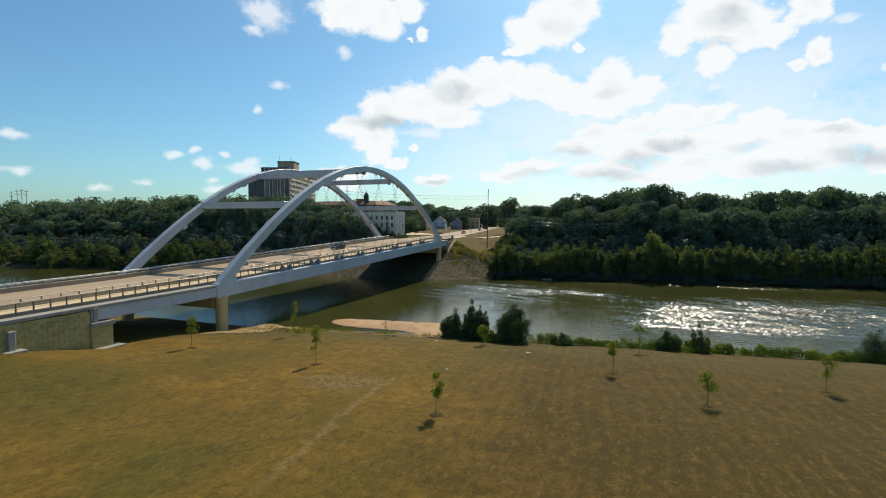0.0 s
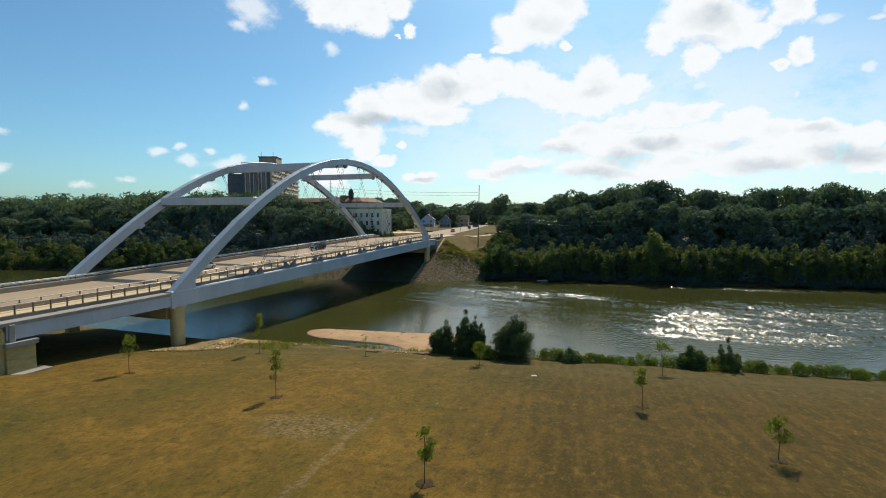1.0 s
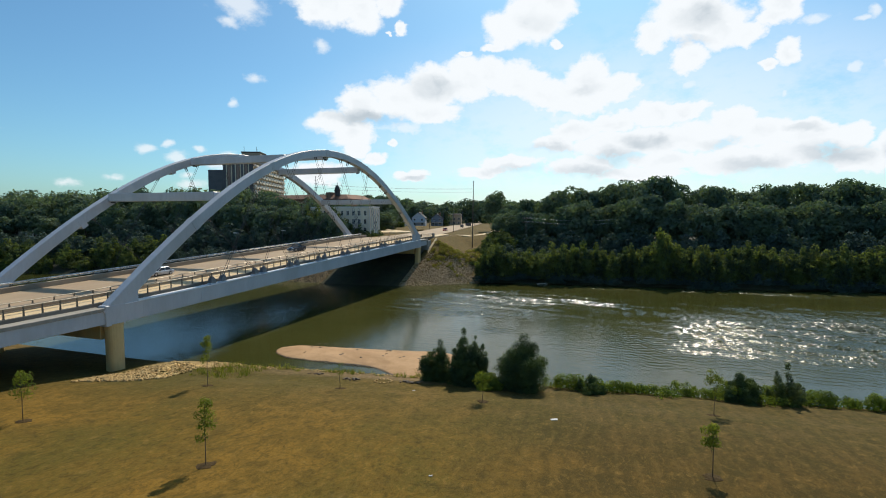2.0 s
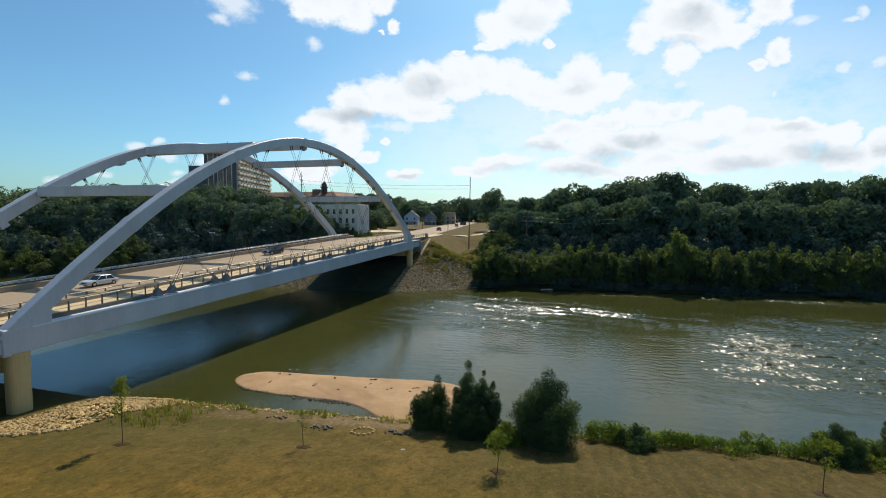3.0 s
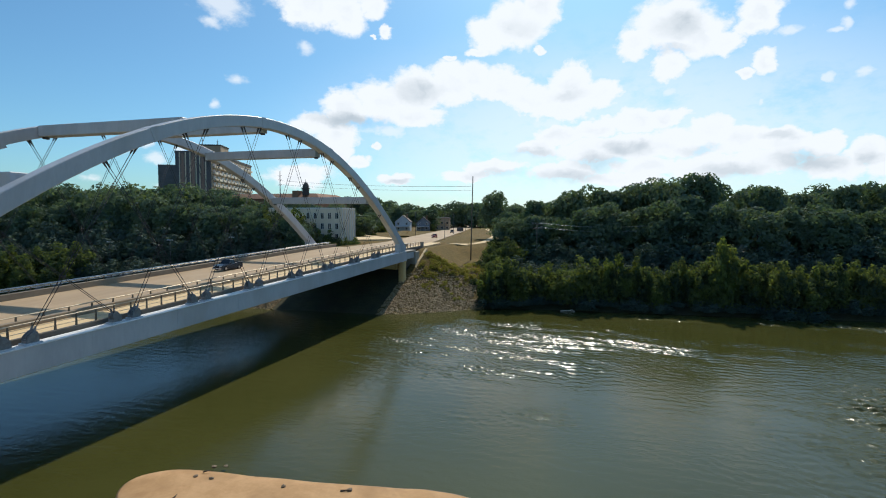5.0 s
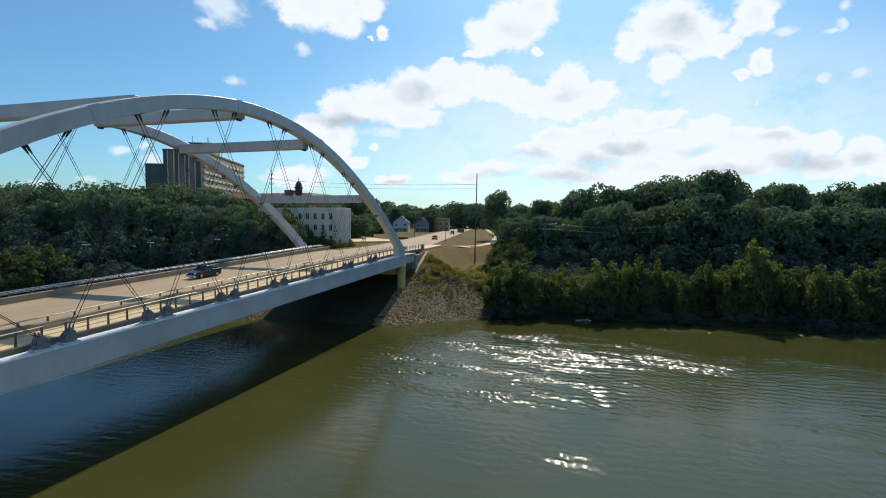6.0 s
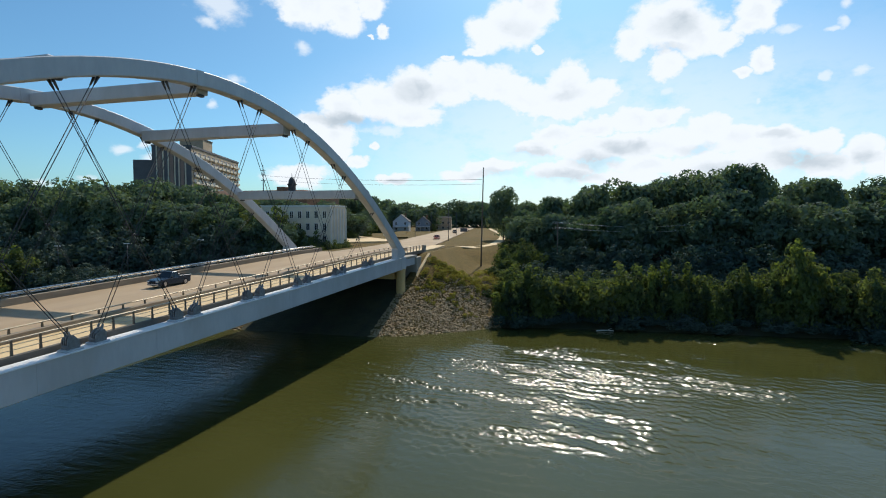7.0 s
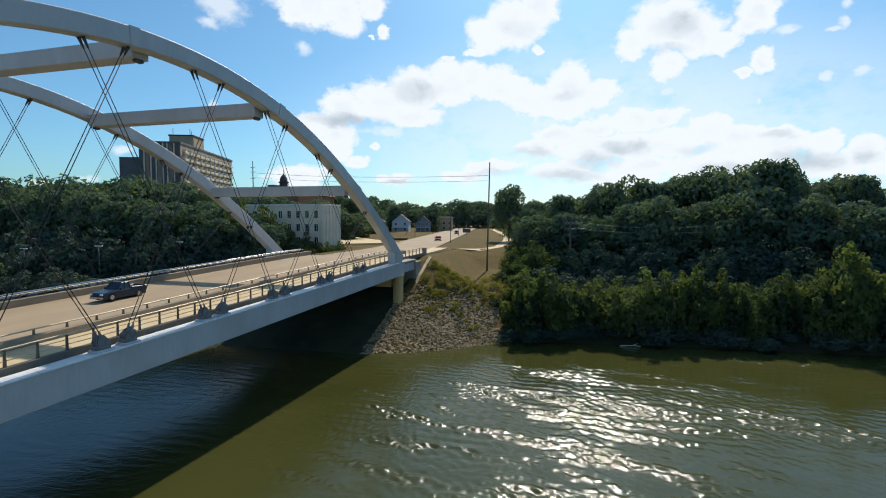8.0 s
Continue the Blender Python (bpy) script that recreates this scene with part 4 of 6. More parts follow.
# railings
def railing(name, x, base, height, y0, y1, step, rails, label, post_mat=POSTSTEEL, w=0.05, d=0.09, flare=0.0, rail_mat=None):
    r = thing(name, label, "railing")
    post = Solid().loft([[(-w, -d, 0), (w, -d, 0), (w, d, 0), (-w, d, 0)], [(-w, -d * 0.7, height * 0.7), (w, -d * 0.7, height * 0.7), (w, d * 0.7, height * 0.7), (-w, d * 0.7, height * 0.7)],
                         [(-w + flare, -d * 0.6, height), (w + flare, -d * 0.6, height), (w + flare, d * 0.6, height), (-w + flare, d * 0.6, height)]]).mesh("post", post_mat)
    n = int((y1 - y0) / step)
    for i in range(n + 1):
        y = y0 + i * step
        part("post", post, r, m=pose(x, y, base(y)))
    for h, rad in rails:
        part("rail", Solid().tube([(x, y, base(y) + h) for y in along(y0, y0 + n * step, 50)], rad, 6).mesh("rail", rail_mat or RAILSTEEL, True), r, "galvanised steel rail")
    return r


railing("walkway_railing", -1.92, lambda y: deck_z(y) + 0.42, 1.1, -76, 118, 1.9, ((1.1, 0.06), (0.72, 0.028), (0.38, 0.028)), "bronze and galvanised steel railing along bridge sidewalk")
railing("barrier_railing", -6.25, lambda y: deck_z(y) + 0.95, 0.42, -76, 118, 2.4, ((0.42, 0.06),), "galvanised steel rail on traffic barrier")
railing("barrier_railing", -22.45, lambda y: deck_z(y) + 1.0, 0.42, -76, 108, 2.4, ((0.42, 0.06),), "galvanised steel rail on traffic barrier")
railing("outer_railing", -23.0, lambda y: deck_z(y) + 0.2, 1.3, -76, 108, 1.9, ((1.3, 0.075), (1.0, 0.05), (0.5, 0.03)), "pale steel railing along bridge edge", POSTSTEEL, rail_mat=GALV)


# ---- piers and abutments ----
def pier(name, yc, z_low):
    p = thing(name, "tan concrete bridge pier standing on river bank", "pier")
    for xc in (-0.65, XL + 0.65):
        s, rings = Solid(), []
        for z, k in ((z_low, 1.0), (deck_z(yc) - 2.9, 1.0), (deck_z(yc) - 2.2, 1.06)):
            a, b = 0.8 * k, 0.98 * k
            rings.append([(xc + a * math.copysign(abs(math.cos(u)) ** 0.7, math.cos(u)), yc + b * math.copysign(abs(math.sin(u)) ** 0.7, math.sin(u)), z) for u in (2 * math.pi * (i + 0.5) / 20 for i in range(20))])
        part("column", s.loft(rings).mesh("column", PIERMAT), p)
    part("cap_beam", Solid().box(XL + 1.7, -1.7, yc - 1.0, yc + 1.0, deck_z(yc) - 4.2, deck_z(yc) - 2.2, 0.06).mesh("cap_beam", PIERMAT), p)
    return p


pier("pier", 1.6, -2.5)
pier("pier", 101.6, -1.0)

near_abut = thing("abutment", "tan split-stone abutment and retaining wall of bridge", "abutment")
part("core", Solid().box(XL + 0.4, -0.6, -140, -20.9, -1, deck_z(-60) - 0.6).mesh("core", WALLBACK), near_abut)
for xw in (-0.6, XL + 0.1):
    part("joint_backing", Solid().box(xw, xw + 0.5, -140, -21.1, -1, deck_z(-60) - 0.45).mesh("joint_backing", WALLBACK), near_abut)
part("end_pillar", Solid().box(-2.2, 0.25, -21.2, -18.3, -0.5, 4.95, 0.05).mesh("end_pillar", STONE), near_abut)
part("pillar_cap", Solid().box(-2.35, 0.45, -21.3, -18.05, 4.95, 5.5, 0.05).mesh("pillar_cap", CONCRETE), near_abut, "pale concrete pillar cap")
part("seat_wall", Solid().box(XL, -0.3, -23.0, -20.6, -1, deck_z(-20) - 2.1, 0.04).mesh("seat_wall", CONCRETE), near_abut)
part("seat_post", Solid().box(-0.9, 0.1, -20.75, -20.15, 5.5, deck_z(-20) - 0.3, 0.05).mesh("seat_post", CONCRETE), near_abut)
part("drain_post", Solid().box(0.0, 0.5, -30.6, -29.9, 2.0, 6.3, 0.06).mesh("drain_post", CONCRETE), near_abut)
part("drain_pad", Solid().box(-0.2, 1.4, -31.4, -29.2, 1.0, ground(0.6, -30.3) + 0.12, 0.04).mesh("drain_pad", CONCRETE), near_abut)
part("splash_pad", Solid().box(-0.6, 1.5, -21.4, -17.4, 0.5, ground(1, -19.5) + 0.12, 0.04).mesh("splash_pad", CONCRETE), near_abut)

far_abut = thing("abutment", "concrete abutment with sloped wing wall at the far bank", "abutment")
part("wall", Solid().box(XL - 0.5, 0.3, 108.0, 110.8, 0, deck_z(108) - 0.45, 0.04).mesh("wall", CONCRETE), far_abut)
part("wing_wall", Solid().loft([[(0.35, 106.2, 2.8), (0.85, 106.2, 2.8), (0.85, 106.2, 6.6), (0.35, 106.2, 6.6)], [(0.35, 109.0, 4.0), (0.95, 109.0, 4.0), (0.95, 109.0, 8.6), (0.35, 109.0, 8.6)], [(0.35, 115.0, 8.0), (0.95, 115.0, 8.0), (0.95, 115.0, 11.5), (0.35, 115.0, 11.5)]]).mesh("wing_wall", WALKWAY), far_abut, "pale sloping wing wall")
part("end_post", Solid().box(-2.25, -1.6, 118.3, 119.4, 10.5, deck_z(118) + 1.45, 0.06).mesh("end_post", CONCRETE), far_abut)


# ---- trees and bushes ----
def leaf_mesh(name, rng, lobes, count, size, material, up=0.25, flat=0.75, shell=0.6, corners=4):
    """Leaves as small folded blades on the outer shells of the crown's lobes."""
    lobes = np.array(lobes)
    area = (lobes[:, 3] * lobes[:, 5]) ** 1.0
    pick = rng.choice(len(lobes), count, p=area / area.sum())
    L = lobes[pick]
    d = rng.normal(size=(count, 3))
    d[:, 2] += up
    d /= np.linalg.norm(d, axis=1)[:, None]
    r = shell + (1.08 - shell) * rng.random(count) ** 0.6
    c = L[:, :3] + d * L[:, 3:6] * r[:, None]
    nrm = d * 1.0 + rng.normal(size=(count, 3)) * 0.34
    nrm /= np.linalg.norm(nrm, axis=1)[:, None]
    a = np.cross(nrm, rng.normal(size=(count, 3)))
    a /= np.linalg.norm(a, axis=1)[:, None] + 1e-9
    b = np.cross(nrm, a)
    s = size * (0.6 + 0.8 * rng.random(count))[:, None]
    if corners == 4:
        v = np.stack([c - a * s, c + b * s * flat * 0.55 - nrm * s * 0.12, c + a * s, c - b * s * flat * 0.55 - nrm * s * 0.12], 1).reshape(-1, 3)
    else:
        v = np.stack([c - a * s, c + a * s * 0.7 + b * s * flat, c + a * s * 0.5 - b * s * flat], 1).reshape(-1, 3)
    k = corners
    me = bpy.data.meshes.new(name)
    me.vertices.add(len(v))
    me.vertices.foreach_set("co", v.ravel())
    me.loops.add(count * k)
    me.loops.foreach_set("vertex_index", np.arange(count * k, dtype=np.int32))
    me.polygons.add(count)
    me.polygons.foreach_set("loop_start", np.arange(0, count * k, k, dtype=np.int32))
    me.materials.append(material)
    me.update(calc_edges=True)
    return me


def limb_mesh(name, rng, height, r, tips, fork=0.3, bend=0.3):
    s = Solid()
    pts = [Vector((0, 0, -0.3))]
    for i in range(1, 6):
        pts.append(Vector((rng.normal() * bend * i / 5, rng.normal() * bend * i / 5, height * i / 5)))
    s.tube(pts, r, 7, r * 0.35)
    for tip in tips:
        k = fork + (0.9 - fork) * rng.random()
        start = pts[0].lerp(pts[-1], k) if False else pts[min(int(k * 5) + 1, 5)]
        mid = start.lerp(Vector(tip), 0.5) + Vector((0, 0, height * 0.05))
        s.tube([start, mid, Vector(tip)], r * 0.4, 5, r * 0.1)
    return s.mesh(name, BARK, True)


def make_tree(name, label, seed, height, width, clear, n_lobes, count, leaf, material, category="tree", trunk_r=0.3, pointed=0.0, lobe=0.3, corners=4, bend=0.3):
    """One tree at the origin: trunk with limbs, and a crown of uneven leafy lobes."""
    rng = np.random.default_rng(seed)
    lobes = []
    zc, rz = height * (1 + clear) / 2, height * (1 - clear) / 2
    for i in range(n_lobes):
        d = rng.normal(size=3)
        d /= np.linalg.norm(d)
        k = 0.35 + 0.5 * rng.random()
        z = zc + d[2] * rz * k * 1.05
        taper = 1 - pointed * max(0.0, (z - zc) / rz)
        rr = width / 2 * lobe * (0.7 + 0.7 * rng.random()) * (0.6 + 0.4 * taper)
        lobes.append((d[0] * width / 2 * k * taper, d[1] * width / 2 * k * taper, z, rr, rr, rr * (0.75 + 0.3 * rng.random())))
    t = thing(name, label, category)
    part("trunk", limb_mesh("trunk", rng, height * 0.8, trunk_r, [l[:3] for l in lobes[:7]], max(clear, 0.15), bend), t)
    part("crown", leaf_mesh("crown", rng, lobes, count, leaf, material, corners=corners), t)
    return t


def make_shrub(name, label, seed, height, width, shoots, count, leaf, material, trunk_r=0.06, corners=3, lean=0.5, slim=1.0, dome=0.6):
    """One bush at the origin: many shoots of uneven height from one stool, leafy to the ground."""
    rng = np.random.default_rng(seed)
    lobes, tips = [], []
    for i in range(shoots):
        a, d = rng.random() * 6.283, rng.random() ** 0.5 if i else 0.15
        bx, by = d * width * 0.36 * math.cos(a), d * width * 0.36 * math.sin(a)
        h = height * (1 - dome * d * d) * (0.62 + 0.38 * rng.random()) if i else height
        ox, oy = math.cos(a) * d * lean * width * 0.2, math.sin(a) * d * lean * width * 0.2
        for k in range(4):
            u = (0.12, 0.4, 0.66, 0.88)[k]
            r = width * slim * ((0.2, 0.19, 0.15, 0.085) if dome > 0.5 else (0.2, 0.2, 0.18, 0.14))[k] * (0.75 + 0.5 * rng.random())
            lobes.append((bx + ox * u + rng.normal() * 0.03 * width, by + oy * u + rng.normal() * 0.03 * width, h * u, r, r, min(h * 0.17, r * 1.5)))
        tips.append((bx + ox, by + oy, h * 0.9))
    t = thing(name, label, "bush")
    part("trunk", limb_mesh("trunk", rng, height * 0.6, trunk_r, tips[:5], 0.1, 0.15), t)
    part("crown", leaf_mesh("crown", rng, lobes, count, leaf, material, corners=corners, shell=0.45), t)
    return t


def plant(src, spots, group=""):
    """Copies a tree to (x, y, scale, turn) spots; the first spot takes the tree itself."""
    if group:
        src["group"] = group
    for i, (x, y, k, turn) in enumerate(spots):
        m = pose(x, y, ground(x, y) - 0.1, 0, 0, turn) @ Matrix.Diagonal((k[0], k[0], k[1], 1))
        if i:
            copy_thing(src, m)
    x, y, k, turn = spots[0]
    src.matrix_basis = pose(x, y, ground(x, y) - 0.1, 0, 0, turn) @ Matrix.Diagonal((k[0], k[0], k[1], 1))


TALL = [make_tree("tree", "tall dark green broadleaf tree in riverside wood", 10 + i, 18, w, 0.04, 52, 4600, 0.47, LEAF_TALL, lobe=0.33, corners=3)
        for i, w in enumerate((11, 12.5, 10, 13))]
BUSH = [make_shrub("bush", "dense green riverside bush at the water's edge", 30 + i, 7, w, 15, 3300, 0.30, LEAF_BUSH, 0.12, slim=0.95, dome=0.38)
        for i, w in enumerate((8.0, 6.6, 9.0, 7.4))]
SHADY = [make_shrub("bush", "bush in shade-toned green below the trees and along the waterline", 36 + i, 7, w, 15, 2900, 0.32, LEAF_SHADE, 0.12, slim=0.95, dome=0.38) for i, w in enumerate((8.0, 9.0))]
shady_spots = [[] for _ in SHADY]
rng = np.random.default_rng(5)
tall_spots, bush_spots = [[] for _ in TALL], [[] for _ in BUSH]


def add_tall(x, y, top, wide=1.0):
    h = top - ground(x, y)
    k = h / 18.6
    tall_spots[rng.integers(len(TALL))].append((x, y, (wide * (0.55 + 0.45 * k) * (0.92 + 0.2 * rng.random()), k), rng.random() * 360))


def add_bush(x, y, top, wide=1.0):
    k = (top - ground(x, y)) / 7.2
    bush_spots[rng.integers(len(BUSH))].append((x, y, (wide * (0.5 + 0.5 * k) * (0.9 + 0.25 * rng.random()), k), rng.random() * 360))


def add_shady(x, y, top, wide=1.0):
    k = (top - ground(x, y)) / 7.2
    shady_spots[rng.integers(len(SHADY))].append((x, y, (wide * (0.5 + 0.5 * k) * (0.9 + 0.25 * rng.random()), k), rng.random() * 360))


# right bank: tall wood behind, bushes in front
SKY_R = ((15, 23, 29, 33, 41, 48, 53, 60, 67, 75, 81, 90, 105, 118, 127, 147), (25.6, 26.5, 25.3, 28, 30.5, 29.3, 30.5, 33, 33, 32.3, 28.5, 29.5, 28.6, 31.5, 29.7, 29.8))
BUSHES_R = ((16, 20, 27, 32, 38, 44, 47, 51, 57, 63, 67, 71, 74, 84, 94, 109, 120, 131), (9.5, 10.5, 8.8, 8, 9.2, 10.9, 8.6, 9.9, 9.5, 10, 14, 14.2, 11, 10.6, 9.9, 11.1, 10.4, 11.5))
SKY_L = ((-345, -334, -298, -250, -225, -201, -165, -148, -130, -115, -100, -86, -75, -60, -44), (27, 28, 31.3, 31.7, 30, 33, 33.5, 30.5, 31.5, 33.3, 31.6, 29, 27.6, 26, 25))
for x in np.arange(24, 158, 5.6):
    add_tall(x + rng.normal() * 1.2, 166 + rng.normal() * 4, interp(x, *SKY_R) + 1.0 + rng.normal() * 1.7)
    add_tall(x + 3 + rng.normal() * 1.2, 152 + rng.normal() * 2.5, interp(x, *SKY_R) - 5.5 + rng.normal() * 1.2, 1.1)
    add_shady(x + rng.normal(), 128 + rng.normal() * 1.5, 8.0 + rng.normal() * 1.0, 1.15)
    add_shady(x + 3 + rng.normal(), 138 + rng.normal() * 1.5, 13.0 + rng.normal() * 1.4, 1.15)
for x in np.arange(34, 170, 11):
    add_tall(x, 184 + rng.normal() * 4, interp(x, *SKY_R) + 1.8 + rng.normal())
for x in np.arange(20.5, 140, 4.9):
    y = interp(x, FAR_X, FAR_Y) + 3.4 + rng.normal() * 0.7
    t = interp(x, *BUSHES_R)
    add_bush(x, y, t - 0.3 + rng.normal() * 0.9, 0.85)
    add_bush(x + 2.4, y + 2.2, t + rng.normal() * 0.9, 0.85)
    add_bush(x + 1, y + 6.0, t - 1.0 + rng.normal() * 0.7, 1.0)
    # low front row in the shade-toned leaves, so the bushes' feet read as shaded
    add_shady(x + 0.5, y - 1.6, 2.2 + rng.normal() * 0.5, 1.2)
add_bush(15.0, 109.5, 5.0, 0.8)
add_bush(17.5, 112.5, 7.2, 0.9)
add_tall(3.7, 187, 31.2, 0.9)
add_tall(12, 196, 27.0)
add_tall(22, 175, 26)
for x, y, t in ((16, 150, 21), (20, 158, 23), (13.5, 162, 23), (14, 174, 25), (24, 149, 22), (10.5, 186, 25)):
    add_tall(x, y, t, 0.95)
for x, y, t in ((13.5, 121, 8.6), (16, 125, 10.5), (14.5, 131, 11.5), (18, 133, 12.5), (13.5, 138, 12.5), (17, 141, 14), (20.5, 138, 13), (13, 146, 14), (18, 119, 9.5)):
    add_bush(x, y, t, 0.95)
add_tall(30, 168, 26)

# left bank
for x in np.arange(-150, -44, 6.0):
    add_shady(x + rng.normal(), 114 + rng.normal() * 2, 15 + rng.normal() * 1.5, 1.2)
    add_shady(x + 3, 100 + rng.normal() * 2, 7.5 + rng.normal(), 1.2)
    top = interp(x, *SKY_L)
    add_tall(x + rng.normal(), 124 + 0.04 * abs(x) + rng.normal() * 3, top - 4.0 + rng.normal() * 0.8)
    add_tall(x + 3 + rng.normal(), 143 + rng.normal() * 4, top + rng.normal() * 0.6)
for x in np.arange(-345, -150, 16):
    add_tall(x, 118 + rng.normal() * 5, 20 + rng.normal() * 1.5, 1.25)
    add_tall(x + 8, 126 + rng.normal() * 5, 24 + rng.normal() * 1.5, 1.25)
    add_bush(x + 5, 104 + rng.normal() * 3, 11 + rng.normal(), 1.4)
    add_tall(x + 4, 146 + rng.normal() * 4, interp(x, *SKY_L) - 0.5 + rng.normal() * 0.8)
    add_tall(x + 12, 146 + rng.normal() * 4, interp(x, *SKY_L) - 0.5 + rng.normal() * 0.8)
for x in np.arange(-270, -95, 7.5):
    shore = interp(x, FAR_X, FAR_Y)
    add_bush(x, shore + 8 + rng.normal() * 2, 10.0 + rng.normal() * 1.2, 1.15)
    add_bush(x + 3, shore + 2.5 + rng.normal(), 5.5 + rng.normal())
    add_shady(x + 1.5, shore + 20 + rng.normal() * 2, 12.5 + rng.normal(), 1.2)
add_bush(-97, 95, 12.0, 1.3)
add_bush(-104, 96, 12.0, 1.2)
for x in np.arange(-92, -30, 8.0):
    add_shady(x, 96 + rng.normal() * 2, 6.0 + rng.normal(), 1.0)
for x, y, t in ((-40, 119, 19), (-46, 121, 21), (-52, 118, 20), (-38, 124, 17), (-58, 123, 22)):
    add_tall(x, y, t, 0.85)
for x, y, t in ((-34, 125.5, 16), (-37.5, 124, 18), (-41, 124.5, 20.5), (-45, 124, 22.5), (-50, 124, 23.5), (-55, 124, 23.5), (-33, 121, 14), (-30, 127.5, 13.5), (-29.5, 133, 13.5)):
    add_bush(x, y, t, 0.8)
# far end of the road
for x, y, t in ((-62, 300, 30), (-80, 290, 31), (-98, 300, 32), (-112, 270, 30), (-22, 330, 31), (-12, 324, 30), (-2, 318, 29), (8, 306, 28.5), (18, 290, 28), (24, 262, 27), (-55, 172, 22), (-66, 176, 24), (-50, 178, 23), (-60, 205, 24), (-76, 212, 25),
                (-75, 250, 27), (-90, 240, 27), (-60, 190, 24), (-66, 196, 25), (28, 236, 27), (24, 214, 26.5), (19, 228, 25), (14, 250, 26), (30, 205, 27)):
    add_tall(x, y, t - (3.0 if y > 235 else 1.0), 1.2)
    add_bush(x + 3, y - 6, ground(x, y) + 5 + rng.normal(), 1.3)


def undergrowth(name, lobes, count, leaf, material, label, seed, category="undergrowth"):
    me = leaf_mesh(name, np.random.default_rng(seed), lobes, count, leaf, material, 0.6, corners=3, shell=0.5)
    return tagged(new(name, me), label, category, kind="stuff")


lobes = []
for _ in range(560):
    x = -230 + 310 * rng.random()
    y = 405 + 60 * rng.random()
    r = 4.5 + 3.0 * rng.random()
    lobes.append((x, y, ground(x, y) + (17.0 + 2.5 * math.sin(x * 0.07)) * rng.random() ** 0.6 * (0.8 + 0.2 * rng.random()), r, r, r * 0.8))
undergrowth("far_woods", lobes, 60000, 1.25, LEAF_TALL, "distant dark green woods beyond the road", 901, "woods")
lobes = []
for _ in range(300):
    x = -350 + 255 * rng.random()
    y = 128 + 34 * rng.random()
    r = 3.5 + 2.5 * rng.random()
    lobes.append((x, y, ground(x, y) + (31 - ground(x, y)) * (0.3 + 0.55 * rng.random()), r, r, r * 0.8))
undergrowth("hillside_woods", lobes, 26000, 0.75, LEAF_TALL, "dense dark green woods on the far hillside", 904, "woods")
lobes = []
for _ in range(700):
    x = 19 + 115 * rng.random()
    y = interp(x, FAR_X, FAR_Y) + 7 + 36 * rng.random()
    r = 1.0 + 1.4 * rng.random()
    lobes.append((x, y, ground(x, y) + 0.6 + 1.4 * rng.random(), r, r, r * 0.9))
undergrowth("bank_undergrowth", lobes, 26000, 0.3, LEAF_SHADE, "tangled undergrowth in shade-toned green below the wood", 902)
lobes = []
for _ in range(260):
    x, y = -6 + 38 * rng.random(), 200 + 120 * rng.random()
    if x < -2 - 0.2 * (y - 150) * 0.3 + 4:
        continue
    r = 1.6 + 1.6 * rng.random()
    lobes.append((x, y, ground(x, y) + 0.8 + 2.0 * rng.random(), r, r, r * 0.9))
undergrowth("roadside_undergrowth", lobes, 14000, 0.42, LEAF_TALL, "dark undergrowth beneath the roadside trees", 903)
for src, spots in zip(TALL, tall_spots):
    plant(src, spots, "trees of the riverside wood")
for src, spots in zip(SHADY, shady_spots):
    plant(src, spots, "bushes along the river banks")
for src, spots in zip(BUSH, bush_spots):
    plant(src, spots, "bushes along the river banks")


# near bank: big bushes at the water
def near_bush(seed, x, y, h, w, label, n=11000, shoots=18, leaf=0.082, slim=1.0, dome=0.6, material=None):
    b = make_shrub("bush", label, seed, h, w, shoots, int(n * 1.6), leaf, material or LEAF_NEAR, 0.05, 4, 0.7, slim, dome)
    b.matrix_basis = pose(x, y, ground(x, y) - 0.1, 0, 0, seed * 37)


near_bush(61, 42.0, 10.4, 6.9, 4.0, "tall pointed dark green bush on the river bank", 30000, 26, slim=0.95)
near_bush(68, 43.5, 10.9, 6.2, 2.9, "dark green bush leaning beside a taller one", 16000, 18)
near_bush(62, 38.6, 10.8, 5.2, 3.8, "dark green bush on the river bank", 17000, 20)
near_bush(63, 48.5, 10.9, 6.1, 4.8, "broad round-topped green bush on the river bank", 42000, 34, slim=1.05, dome=0.42)
near_bush(69, 45.6, 9.4, 1.9, 3.2, "low yellow-green bush between two larger ones", 6000, 14, material=LEAF_WEED)
near_bush(64, 70.6, 15.4, 3.0, 3.6, "low dark bush on the river bank", 14000, 16, dome=0.4)
near_bush(65, 74.8, 16.0, 4.7, 3.4, "sparse young willow on the river bank", 9000, 12, slim=0.8, material=LEAF_BUSH)
near_bush(66, 97.0, 20.2, 5.0, 5.4, "dark leafy bush on the river bank", 9000, 18)
near_bush(67, 55.6, 12.6, 2.0, 3.4, "low green bush on the river bank", 4000, 12)

